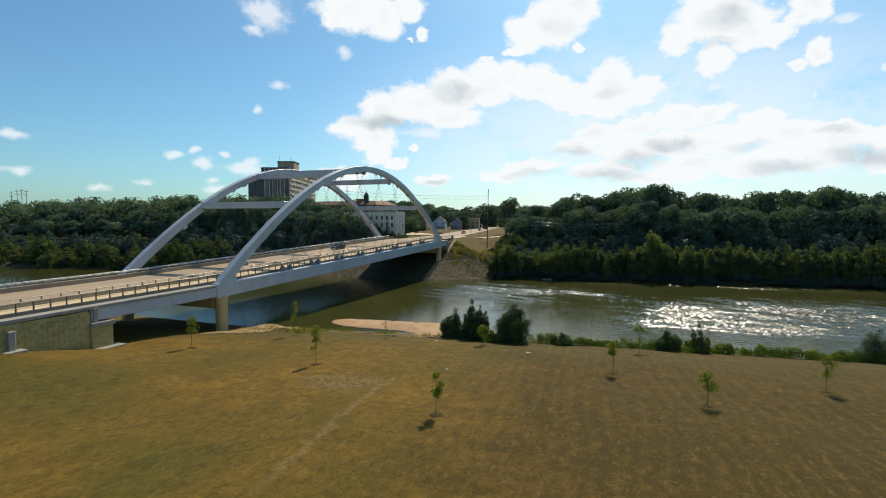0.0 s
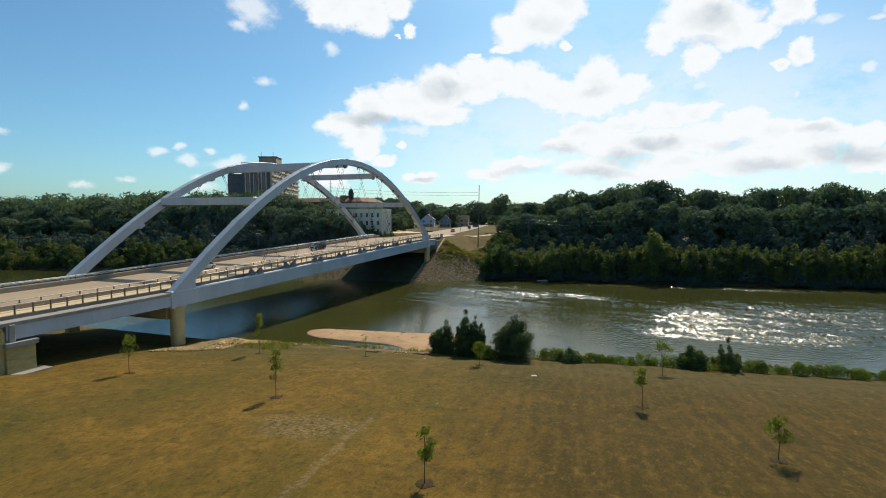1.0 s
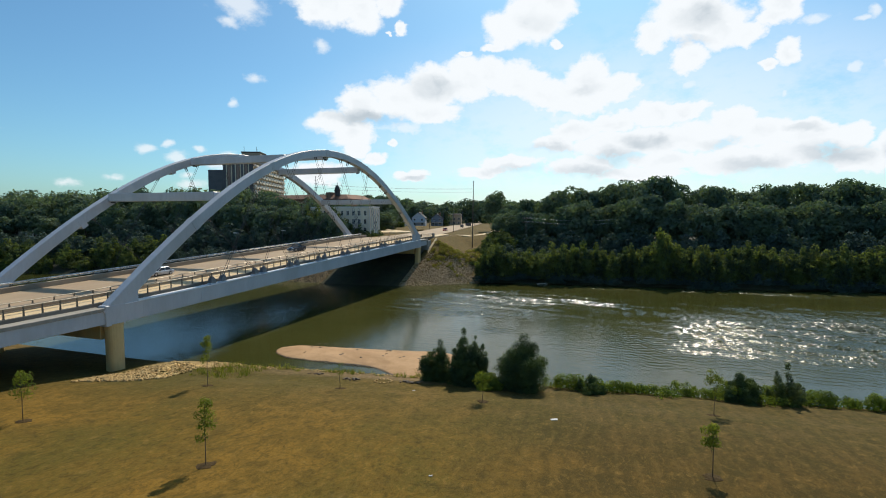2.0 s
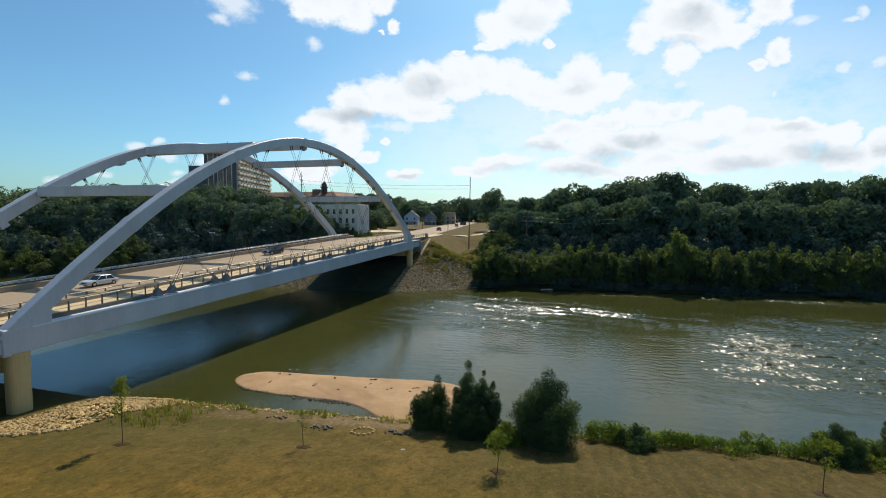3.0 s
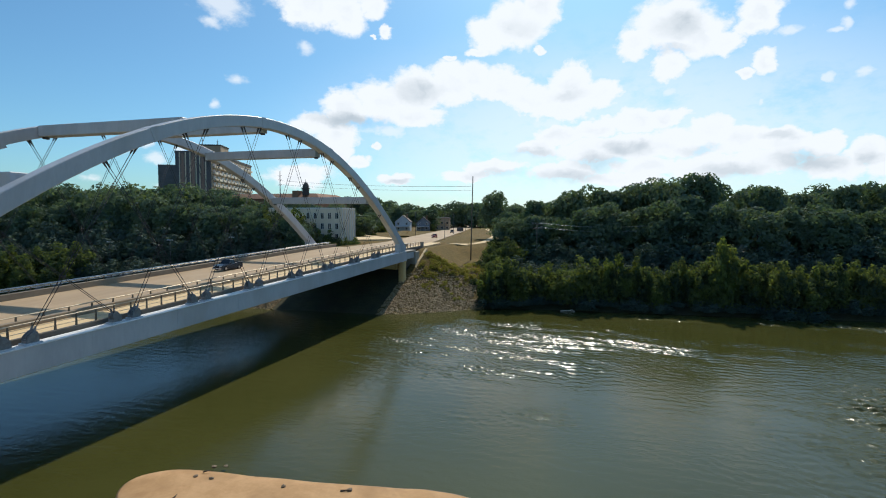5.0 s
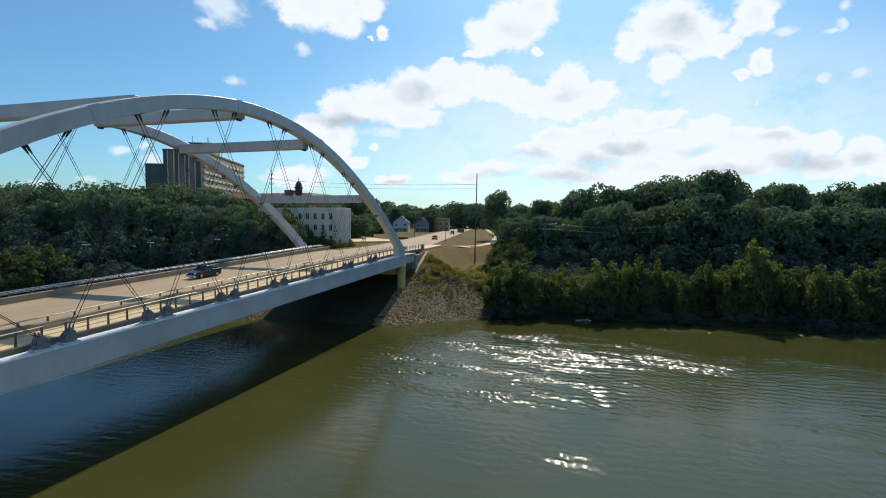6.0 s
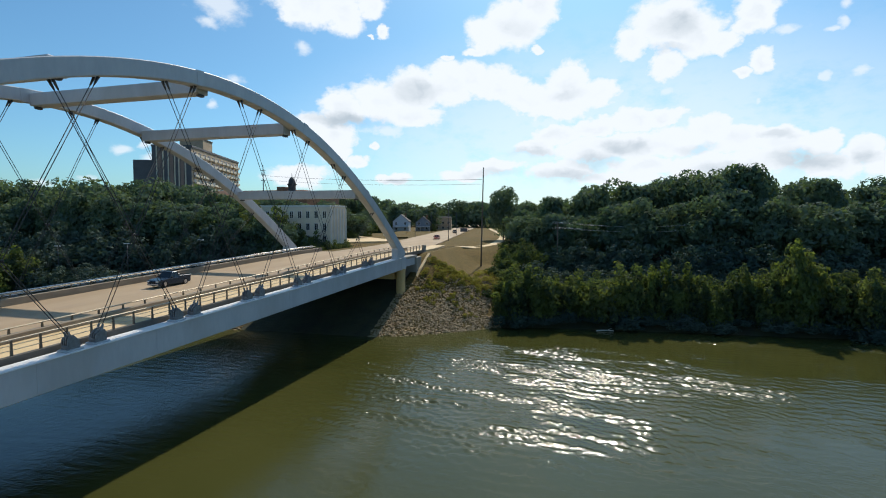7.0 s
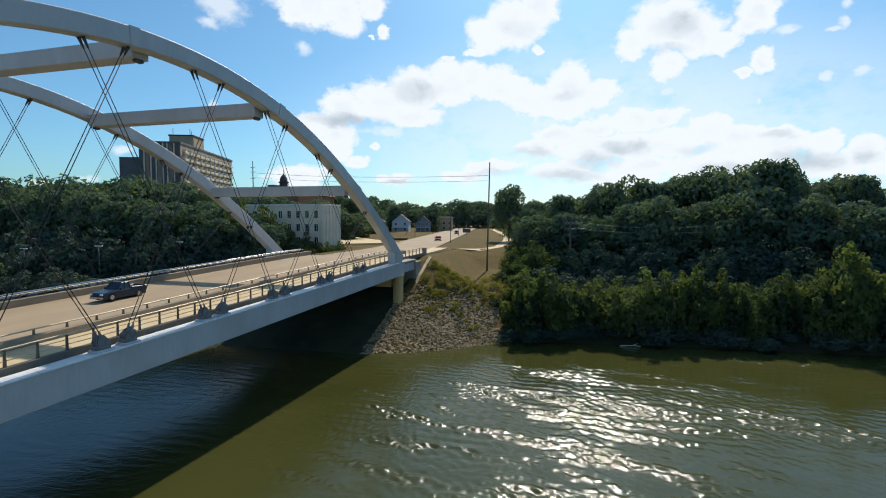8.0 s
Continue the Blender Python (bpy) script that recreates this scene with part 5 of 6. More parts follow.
# saplings on the lawn, each in its ring of mulch
SAPLINGS = [(52.0, -29.0, 3.9, 1.2, 0.35), (33.2, -18.5, 5.1, 1.6, 0.3), (13.0, -17.0, 4.6, 1.9, 0.3), (31.2, 1.6, 3.1, 1.3, 0.35), (64.2, -8.6, 4.0, 1.4, 0.35),
            (72.3, -17.6, 3.2, 1.6, 0.3), (66.7, 6.8, 4.4, 2.0, 0.3), (83.4, -7.6, 4.1, 1.5, 0.3), (18.2, -2.9, 6.0, 1.5, 0.28), (46.3, 2.3, 3.1, 2.0, 0.3)]
for i, (x, y, h, w, clear) in enumerate(SAPLINGS):
    bare = i == 3
    t = make_tree("sapling", "sparse, nearly bare young tree in a dark mulch ring" if bare else "slender young broadleaf tree in dark mulch ring on lawn", 80 + i, h, w, clear, 14, 170 if bare else 900, 0.06 if bare else 0.085, LEAF_YOUNG, "sapling", 0.035, 0.6, 0.42, bend=0.04)
    t["group"] = "saplings on the lawn"
    t.matrix_basis = pose(x, y, ground(x, y))
    z = ground(x, y)
    r2 = np.random.default_rng(200 + i)
    s, rings = Solid(), []
    for rad, hh in ((0.62, -0.08), (0.55, 0.02), (0.3, 0.07), (0.06, 0.08)):
        rings.append([(x + rad * (1 + 0.15 * r2.normal()) * math.cos(a), y + rad * (1 + 0.15 * r2.normal()) * math.sin(a),
                       ground(x + rad * math.cos(a), y + rad * math.sin(a)) + hh) for a in (2 * math.pi * k / 18 for k in range(18))])
    thing("mulch_ring", "dark bark mulch ring round a sapling", "mulch", me=s.loft(rings).mesh("mulch_ring", MULCH), group="mulch rings on the lawn")


# weeds along the near shore
def weeds(name, spots, material, label, seed, blade=0.5, per=420):
    r = np.random.default_rng(seed)
    lobes = []
    for x, y, w, h in spots:
        for _ in range(4):
            px, py = x + r.normal() * w * 0.5, y + r.normal() * w * 0.35
            lobes.append((px, py, max(ground(px, py), WATER_Z) + h * 0.35, w * 0.5, w * 0.45, h * 0.6))
    me = leaf_mesh(name, r, lobes, len(spots) * per, 0.12, material, 0.5, blade)
    return tagged(new(name, me), label, "weeds", kind="stuff")


spots = []
for x in np.arange(52, 125, 0.85):
    y = interp(x, NEAR_X, NEAR_Y)
    spots.append((x, y - 0.5 + rng.normal() * 0.6, 1.0 + 0.8 * rng.random(), 0.8 + 1.1 * rng.random() ** 2))
    if rng.random() < 0.5:
        spots.append((x, y + 0.6, 0.9, 0.8 + 0.9 * rng.random() ** 2))
weeds("bank_weeds", spots, LEAF_WEED, "bright green weeds growing along the waterline", 301, 0.7, 420)
def blades(name, spots, material, label, seed):
    """Tufts of upright grass blades, each a bent tapering strip."""
    r = np.random.default_rng(seed)
    vs, fs = [], []
    for x, y, n, h in spots:
        for _ in range(n):
            px, py = x + r.normal() * 0.22, y + r.normal() * 0.16
            pz = max(ground(px, py), WATER_Z) - 0.03
            a, w, hh = r.random() * 6.283, 0.02 + 0.02 * r.random(), h * (0.5 + 0.7 * r.random())
            dx, dy = math.cos(a), math.sin(a)
            lx, ly = r.normal() * 0.3 * hh, r.normal() * 0.3 * hh
            k = len(vs)
            vs += [(px - dx * w, py - dy * w, pz), (px + dx * w, py + dy * w, pz), (px + dx * w * 0.8 + lx * 0.35, py + dy * w * 0.8 + ly * 0.35, pz + hh * 0.6),
                   (px - dx * w * 0.8 + lx * 0.35, py - dy * w * 0.8 + ly * 0.35, pz + hh * 0.6), (px + lx, py + ly, pz + hh)]
            fs += [(k, k + 1, k + 2, k + 3), (k + 3, k + 2, k + 4)]
    tagged(new(name, mesh_of(name, vs, fs, material)), label, "grass", kind="stuff")


spots = []
for x in np.arange(11.5, 52, 0.3):
    lush = 0.35 + 0.65 * (abs(math.sin(x * 0.37 + 1.0)) ** 2)
    if rng.random() < 0.35 + 0.6 * lush:
        spots.append((x, interp(x, NEAR_X, NEAR_Y) - 0.7 + rng.normal() * 0.55, int(6 + 22 * lush * rng.random()), 0.25 + 0.75 * lush * rng.random()))
blades("shore_grass", spots, LEAF_GRASS, "thin green grass along the stony shore", 302)
spots = [(11.6 + 5.5 * rng.random() ** 1.5, 0.5 + 8.5 * rng.random(), int(4 + 9 * rng.random()), 0.3 + 0.8 * rng.random() ** 2) for _ in range(80)]
blades("tall_grass", spots, LEAF_GRASS, "tall green grass beside the limestone heap", 305)
spots = [(x, 110.5 + rng.normal() * 2.0 + 0.25 * max(x - 6, 0), 1.3, 0.7 + 0.5 * rng.random()) for x in np.arange(2.5, 20, 0.4)]
spots += [(1.6 + 13 * rng.random(), 99.5 + 9.5 * rng.random() ** 0.7, 0.7, 0.35 + 0.4 * rng.random()) for _ in range(46)]
weeds("bank_scrub", spots, LEAF_SCRUB, "pale green scrub above the far riprap", 303)


# ---- sandbar ----
def sandbar():
    ctrl = [(10.2, 18.6), (10.5, 20.6), (13, 22.2), (20, 23.2), (27, 24.3), (32, 25.2), (36, 25), (39, 22.8), (41, 18.5), (41.5, 14.5), (36, 12.6), (31.5, 13.6), (27, 15.8), (21, 15.6), (15.5, 15.6), (12, 16.8)]
    n = len(ctrl)
    out = []
    for i in range(n):
        p = [Vector(ctrl[(i + k) % n]) for k in (-1, 0, 1, 2)]
        for s in range(6):
            t = s / 6
            out.append(0.5 * ((2 * p[1]) + (p[2] - p[0]) * t + (2 * p[0] - 5 * p[1] + 4 * p[2] - p[3]) * t * t + (3 * p[1] - p[0] - 3 * p[2] + p[3]) * t ** 3))
    spine = lambda q: Vector((min(max(q.x, 14), 38), 19.6 + 0.02 * (q.x - 14)))
    rings = []
    for k, z in ((1.12, -1.6), (1.0, WATER_Z + 0.02), (0.965, WATER_Z + 0.08), (0.9, WATER_Z + 0.14), (0.7, WATER_Z + 0.22), (0.4, WATER_Z + 0.27), (0.05, WATER_Z + 0.29)):
        ring = []
        for q in out:
            c = spine(q)
            k2 = k * (1 + 0.045 * noise.noise((q.x * 0.45, q.y * 0.45, 3.0)))
            w = c + (q - c) * k2
            ring.append((w.x, w.y, z + 0.05 * noise.noise((w.x * 0.7, w.y * 0.7, 0)) * min(1, (1 - k) * 8 if k < 1 else 0)))
        rings.append(ring)
    me = Solid().loft(rings).mesh("sandbar", SAND, True)
    me.materials.append(WETSAND)
    for p in me.polygons:
        if p.index < 2 * len(out):
            p.material_index = 1
    return me


thing("sandbar", "tan river sandbar with scattered driftwood and stones", "sandbar", me=sandbar(), kind="structure")


def stone_mesh(name, seed, material, flat=0.6):
    r = np.random.default_rng(seed)
    bm = bmesh.new()
    bmesh.ops.create_icosphere(bm, subdivisions=1, radius=0.5)
    for v in bm.verts:
        v.co *= 0.75 + 0.5 * r.random()
        v.co.z *= flat
    me = bpy.data.meshes.new(name)
    bm.to_mesh(me)
    bm.free()
    me.materials.append(material)
    return me


def scatter_joined(name, seed, spots, material, label, category, flat=0.6):
    """Countless stones as one mesh."""
    r = np.random.default_rng(seed)
    shapes = []
    for k in range(5):
        me = stone_mesh("shape", seed + k, material, flat)
        shapes.append((np.array([v.co for v in me.vertices]), [tuple(p.vertices) for p in me.polygons]))
        bpy.data.meshes.remove(me)
    vs, fs, base = [], [], 0
    for x, y, z, s in spots:
        v, f = shapes[r.integers(5)]
        a = r.random() * 6.283
        rot = np.array([[math.cos(a), -math.sin(a), 0], [math.sin(a), math.cos(a), 0], [0, 0, 1]])
        tilt = r.normal() * 0.3
        rot2 = np.array([[1, 0, 0], [0, math.cos(tilt), -math.sin(tilt)], [0, math.sin(tilt), math.cos(tilt)]])
        w = (v * s * (0.8 + 0.4 * r.random(3))) @ (rot2 @ rot).T + (x, y, z)
        vs += w.tolist()
        fs += [tuple(i + base for i in q) for q in f]
        base += len(v)
    return tagged(new(name, mesh_of(name, vs, fs, material)), label, category, kind="stuff")


# dark stones along the sandbar's near edge and debris on it
r3 = np.random.default_rng(77)
edge = [(13 + 15 * u + r3.normal() * 0.25, 16.05 + 0.5 * math.sin(u * 5) * 0.4 + r3.normal() * 0.22 - 0.5 * math.sin(u * 3.1), WATER_Z + 0.06, 0.08 + 0.16 * r3.random() ** 2) for u in r3.random(320)]
scatter_joined("edge_stones", 500, edge, DARKROCK, "dark wet stones along the sandbar's edge", "stones")
for i in range(26):
    x, y = 12 + 26 * r3.random(), 18 + 5.5 * r3.random()
    if i % 4 == 0:
        a = r3.random() * 3.14
        L = 0.2 + 0.3 * r3.random()
        me = Solid().tube([(-L * math.cos(a), -L * math.sin(a), 0.03), (0.1, 0.05, 0.09), (L * math.cos(a), L * math.sin(a), 0.04)], 0.06, 6, 0.03).mesh("driftwood", BARK, True)
        thing("driftwood", "dark piece of driftwood lying on sandbar", "driftwood", pose(x, y, WATER_Z + 0.24), "debris on the sandbar", me=me)
    else:
        me = stone_mesh("stone", 600 + i, DARKROCK, 0.5)
        thing("stone", "dark stone lying on sandbar", "stone", pose(x, y, WATER_Z + 0.28, 0, 0, i * 50) @ Matrix.Diagonal((0.45, 0.4, 0.4, 1)), "debris on the sandbar", me=me)

# a log at the far waterline, its sunlit highlight put in as white colour
log = Solid().tube([(-1.5, 0.1, 0.0), (-0.4, -0.05, 0.1), (0.6, 0.05, 0.12), (1.6, 0.0, 0.05)], 0.1, 8, 0.06)
log.tube([(0.3, 0.0, 0.1), (0.8, -0.2, 0.4), (1.1, -0.25, 0.55)], 0.05, 6, 0.02)
thing("driftwood", "driftwood log at the far waterline, coloured white as if sunlit", "driftwood", pose(37.3, 104.3, WATER_Z + 0.08, 0, 0, 10), me=log.mesh("driftwood", PALEWALL, True))

# small heaps of dark rubble on the bank
r5 = np.random.default_rng(55)
for cx, cy, n in ((29.4, 6.9, 26), (36.4, 7.9, 34), (24.2, 8.2, 12)):
    heap_spots = [(cx + r5.normal() * 0.45, cy + r5.normal() * 0.25, 0.1, 0.15 + 0.25 * r5.random()) for _ in range(n)]
    scatter_joined("rubble_heap", 520 + n, [(x, y, ground(x, y) + 0.08, k) for x, y, _, k in heap_spots], DARKROCK, "dark rubble heap on the sandy bank", "rubble")


# bits of litter
for x, y, k in ((53.4, -1.0, 1.0), (47.5, -15.0, 0.4), (38.5, 4.0, 0.5)):
    me = Solid().box(-0.3 * k, 0.3 * k, -0.14 * k, 0.14 * k, 0, 0.05, 0.015).mesh("litter", PALEWALL)
    thing("litter", "small white scrap of litter on dry lawn", "litter", pose(x, y, ground(x, y) + 0.01, 0, 0, 25), "litter on the lawn", me=me)
# a ring of stones by the shore
for i in range(13):
    a = 2 * math.pi * i / 13
    x, y = 33.4 + 0.95 * math.cos(a), 7.2 + 0.95 * math.sin(a)
    thing("fire_ring_stone", "pale stone in a ring on the bank", "stone", pose(x, y, ground(x, y) + 0.08, 0, 0, i * 70) @ Matrix.Diagonal((0.34, 0.3, 0.3, 1)), "ring of stones on the bank", me=stone_mesh("fire_ring_stone", 700 + i, ROCK))


# ---- buildings ----
def window_part(parent, at, w, h, glass=GLASS, trim=PALEWALL, rz=0):
    """A window set in a facade that faces -y in its own frame."""
    f = Solid()
    f.box(-w / 2, w / 2, -0.08, 0.06, 0, 0.1).box(-w / 2, w / 2, -0.08, 0.06, h - 0.1, h)
    f.box(-w / 2, -w / 2 + 0.1, -0.08, 0.06, 0.1, h - 0.1).box(w / 2 - 0.1, w / 2, -0.08, 0.06, 0.1, h - 0.1)
    f.box(-0.04, 0.04, -0.06, 0.04, 0.1, h - 0.1)
    win = part("window", f.mesh("window", trim), parent, m=pose(*at, 0, 0, rz))
    part("pane", Solid().box(-w / 2 + 0.1, w / 2 - 0.1, -0.02, 0.02, 0.1, h - 0.1).mesh("pane", glass), win)
    return win


def repeat(src, parent, at, rz=0):
    c = copy_thing(src, pose(*at, 0, 0, rz))
    c.parent = parent
    return c


# office block by the far bridge head
office = thing("office_building", "cream three-storey office building with rows of windows", "building")
ox, oy, oz, ot = -31.6, 129.0, 10.6, 21.9
part("wall", Solid().box(ox - 26, ox, oy, oy + 8.6, oz, ot, 0.04).mesh("wall", CREAM), office)
part("parapet", Solid().box(ox - 26.2, ox + 0.2, oy - 0.2, oy + 8.8, ot, ot + 0.45, 0.04).mesh("parapet", PALEWALL), office)
w0 = None
for row in range(3):
    for c in range(10):
        at = (ox - 1.6 - c * 2.5, oy - 0.02, oz + 1.9 + row * 3.2)
        if w0 is None:
            w0 = window_part(office, at, 1.15, 1.9)
        else:
            repeat(w0, office, at)
for c in range(6):
    part("pilaster", Solid().box(ox - 0.1, ox + 0.25, oy + 0.2 + c * 1.6, oy + 0.65 + c * 1.6, oz, ot - 0.3, 0.03).mesh("pilaster", PALEWALL), office, "white vertical pilaster")

# long brick building with a cupola
hall = thing("brick_hall", "long brown brick building with dark domed cupola", "building")
part("wall", Solid().box(-102, -58, 160, 182, 10, 26.5, 0.05).mesh("wall", BRICK), hall)
part("roof", Solid().loft([[(-102.6, 159.4, 26.5), (-57.4, 159.4, 26.5), (-57.4, 182.6, 26.5), (-102.6, 182.6, 26.5)], [(-99, 163, 28.6), (-61, 163, 28.6), (-61, 179, 28.6), (-99, 179, 28.6)]]).mesh("roof", BRICK), hall)
rings = []
for z, r in ((28.0, 1.5), (30.2, 1.5), (30.25, 1.9), (30.5, 1.9), (30.55, 1.45), (31.6, 1.3), (32.4, 0.8), (32.9, 0.15), (34.2, 0.05)):
    rings.append([(-64.6 + 0.85 * r * math.cos(a), 161.5 + 0.85 * r * math.sin(a), z) for a in (2 * math.pi * k / 12 for k in range(12))])
part("cupola", Solid().loft(rings).mesh("cupola", ROOF), hall, "dark domed roof cupola")
part("stair_tower", Solid().box(-70.0, -67.4, 160.5, 164, 26, 29.6, 0.05).mesh("stair_tower", BRICK), hall)
w0 = None
for row in range(3):
    for c in range(12):
        at = (-99 + c * 3.5, 159.97, 13 + row * 4.4)
        w0 = window_part(hall, at, 1.5, 2.4) if w0 is None else (repeat(w0, hall, at), w0)[1]

# apartment block on the hill, turned to the river
apt = thing("apartment_tower", "tan and dark grey apartment block behind the trees", "building", pose(-143, 200, 0, 0, 0, 22.6))
# in its own frame: corner at the origin, dark end along -x, balcony side along +y
part("wall", Solid().box(-17, 0, 0, 70, 16, 51, 0.05).mesh("wall", TANWALL), apt)
part("end_panel", Solid().box(-17.1, -0.1, -0.5, 0.0, 16, 51.6, 0.05).mesh("end_panel", DARKPANEL), apt, "dark grey end facade")
for c in (-13.5, -8.5, -3.9):
    part("end_strip", Solid().box(c - 0.9, c + 0.9, -0.75, -0.45, 16, 51.0, 0.04).mesh("end_strip", GLASS), apt)
for c in (-14.9, -12.1, -9.9, -7.1, -5.3, -2.5):
    part("end_fin", Solid().box(c - 0.25, c + 0.25, -0.9, -0.5, 16, 51.3, 0.03).mesh("end_fin", CREAM), apt)
part("low_wing", Solid().box(-26, -17, 1, 30, 14, 45.2, 0.05).mesh("low_wing", DARKPANEL), apt)
part("parapet", Solid().box(-17.3, 0.3, -0.7, 70.3, 51, 52, 0.05).mesh("parapet", DARKPANEL), apt)
part("penthouse", Solid().box(-13, -2, 20, 33, 52, 57.5, 0.05).mesh("penthouse", TANWALL), apt)
part("penthouse_cap", Solid().box(-13.3, -1.7, 19.7, 33.3, 57.5, 58.1, 0.05).mesh("penthouse_cap", ROOF), apt)
for a in ((-12, 22), (-5, 24), (-7, 31)):
    part("antenna", Solid().tube([(a[0], a[1], 58), (a[0], a[1], 61.5)], 0.12, 6).mesh("antenna", DARKSTEEL), apt)
bal = Solid().box(0.0, 1.3, -2.2, 2.2, 0, 0.22, 0.03).box(1.15, 1.3, -2.2, 2.2, 0.22, 1.1, 0.02).mesh("balcony", CREAM)
bwin = Solid().box(-0.02, 0.08, -1.7, 1.7, 0.2, 2.3).mesh("window", GLASS)
for row in range(9):
    for c in range(11):
        at = (0.02, 4 + c * 6.2, 22.0 + row * 3.15)
        part("balcony", bal, apt, m=pose(*at))
        part("window", bwin, apt, m=pose(*at))

# small houses and shops along the far road
def gabled_house(x, y, w, d, h, wall, label, rz=0):
    """A house whose gable faces the river, with a porch on posts."""
    b = thing("house", label, "house", pose(x, y, ground(x, y) - 0.3, 0, 0, rz))
    ridge = h + w * 0.42
    part("wall", Solid().loft([[(-w / 2, yy, 0), (w / 2, yy, 0), (w / 2, yy, h), (0, yy, ridge - 0.1), (-w / 2, yy, h)] for yy in (-d / 2, d / 2)]).mesh("wall", wall), b)
    for side in (-1, 1):
        rings = [[(0, yy, ridge), (side * (w / 2 + 0.4), yy, h - 0.33), (side * (w / 2 + 0.4), yy, h - 0.15), (0, yy, ridge + 0.2)] for yy in (-d / 2 - 0.4, d / 2 + 0.4)]
        part("roof", Solid().loft(rings).mesh("roof", ROOF), b)
    part("chimney", Solid().box(w * 0.18, w * 0.18 + 0.7, 0.5, 1.2, h, ridge + 0.9, 0.03).mesh("chimney", BRICK), b)
    porch = part("porch_roof", Solid().box(-w / 2, w / 2, -d / 2 - 2.2, -d / 2, 2.7, 2.95, 0.04).mesh("porch_roof", PALEWALL), b)
    for k in range(4):
        px = -w / 2 + 0.2 + k * (w - 0.4) / 3
        part("porch_post", Solid().box(px - 0.09, px + 0.09, -d / 2 - 2.1, -d / 2 - 1.92, 0, 2.7, 0.02).mesh("porch_post", PALEWALL), porch)
    first = None
    for row in range(2):
        for c in (-0.28, 0.28):
            at = (w * c, -d / 2 - 0.02, 1.0 + row * 2.9)
            first = window_part(b, at, 1.2, 1.5) if first is None else (repeat(first, b, at), first)[1]


def shop(x, y, w, d, h, wall, label, rz=0, roof=ROOF):
    b = thing("shop_building", label, "building", pose(x, y, ground(x, y) - 0.3, 0, 0, rz))
    part("wall", Solid().box(-w / 2, w / 2, -d / 2, d / 2, 0, h, 0.04).mesh("wall", wall), b)
    part("roof", Solid().loft([[(-w / 2 - .4, -d / 2 - .4, h), (w / 2 + .4, -d / 2 - .4, h), (w / 2 + .4, d / 2 + .4, h), (-w / 2 - .4, d / 2 + .4, h)],
                               [(-w / 2 + 1, -d / 2 + 1, h + 0.9), (w / 2 - 1, -d / 2 + 1, h + 0.9), (w / 2 - 1, d / 2 - 1, h + 0.9), (-w / 2 + 1, d / 2 - 1, h + 0.9)]]).mesh("roof", roof), b)
    k = int(w // 3)
    first = None
    for row in range(max(1, int(h // 3.4))):
        for c in range(k):
            at = (-w / 2 + w * (c + 0.5) / k, -d / 2 - 0.02, 1.0 + row * 3.1)
            first = window_part(b, at, 1.5, 1.6) if first is None else (repeat(first, b, at), first)[1]
    return b


shop(-101, 262, 18, 10, 7, BRICK, "two-storey red brick shop beside the far road", 15)
gabled_house(-73, 283, 9, 11, 6, PALEBLUE, "pale blue gabled house with white porch beside the road", 15)
gabled_house(-84, 276, 8, 10, 5.6, PALEWALL, "white gabled house with porch beside the far road", 15)
gabled_house(-63, 292, 8, 10, 5.4, BLUEGREY, "blue-grey gabled house with porch beside the road", 15)
shop(-104, 240, 16, 10, 6, DARKPANEL, "grey low shop beside the far road", 15)
shop(-62, 322, 14, 10, 8, TANWALL, "tan building beside the far road", 15)
shop(-300, 128, 12, 9, 6, PALEWALL, "white house half hidden among hillside trees", 20)
shop(-215, 126, 11, 9, 6, PALEWALL, "pale house half hidden among hillside trees", 10)


# ---- poles, lamps and wires ----
def pole_thing(name, label, x, y, z, h, r, mat, category, lean=0.0):
    p = thing(name, label, category, pose(x, y, z - 0.3, 0, lean, 0))
    part("pole", Solid().tube([(0, 0, 0), (0, 0, h * 0.5), (0, 0, h)], r, 8, r * 0.6).mesh("pole", mat, True), p)
    return p


pole_thing("mast", "tall thin dark wooden mast on grassy bank", 8.9, 129.4, ground(8.9, 129.4), 31.1 - ground(8.9, 129.4) + 0.3, 0.2, WOODPOLE, "mast", 1.0)
tops = []
for x, y, top in ((25.9, 141, 18.6), (62, 150, 18.5), (100, 158, 19)):
    z = ground(x, y)
    p = pole_thing("utility_pole", "wooden utility pole with crossarms before the trees", x, y, z, top - z, 0.17, WOODPOLE, "utility pole")
    for dz in (0.6, 1.9):
        part("crossarm", Solid().box(-1.4, 1.4, -0.08, 0.08, top - z - dz, top - z - dz + 0.14, 0.02).mesh("crossarm", WOODPOLE), p)
        for ix in (-1.2, -0.5, 0.5, 1.2):
            part("insulator", Solid().tube([(ix, 0, top - z - dz + 0.14), (ix, 0, top - z - dz + 0.4)], 0.06, 6).mesh("insulator", PALEWALL), p)
    tops.append((x, y, top - 0.3))


def wire(a, b, sag, label="thin dark overhead power cable", r=0.03, mat=CABLE):
    pts = []
    for i in range(17):
        t = i / 16
        pts.append((a[0] + (b[0] - a[0]) * t, a[1] + (b[1] - a[1]) * t, a[2] + (b[2] - a[2]) * t - sag * 4 * t * (1 - t)))
    thing("overhead_wire", label, "cable", me=Solid().tube(pts, r, 5).mesh("overhead_wire", mat, True), group="overhead power cables")


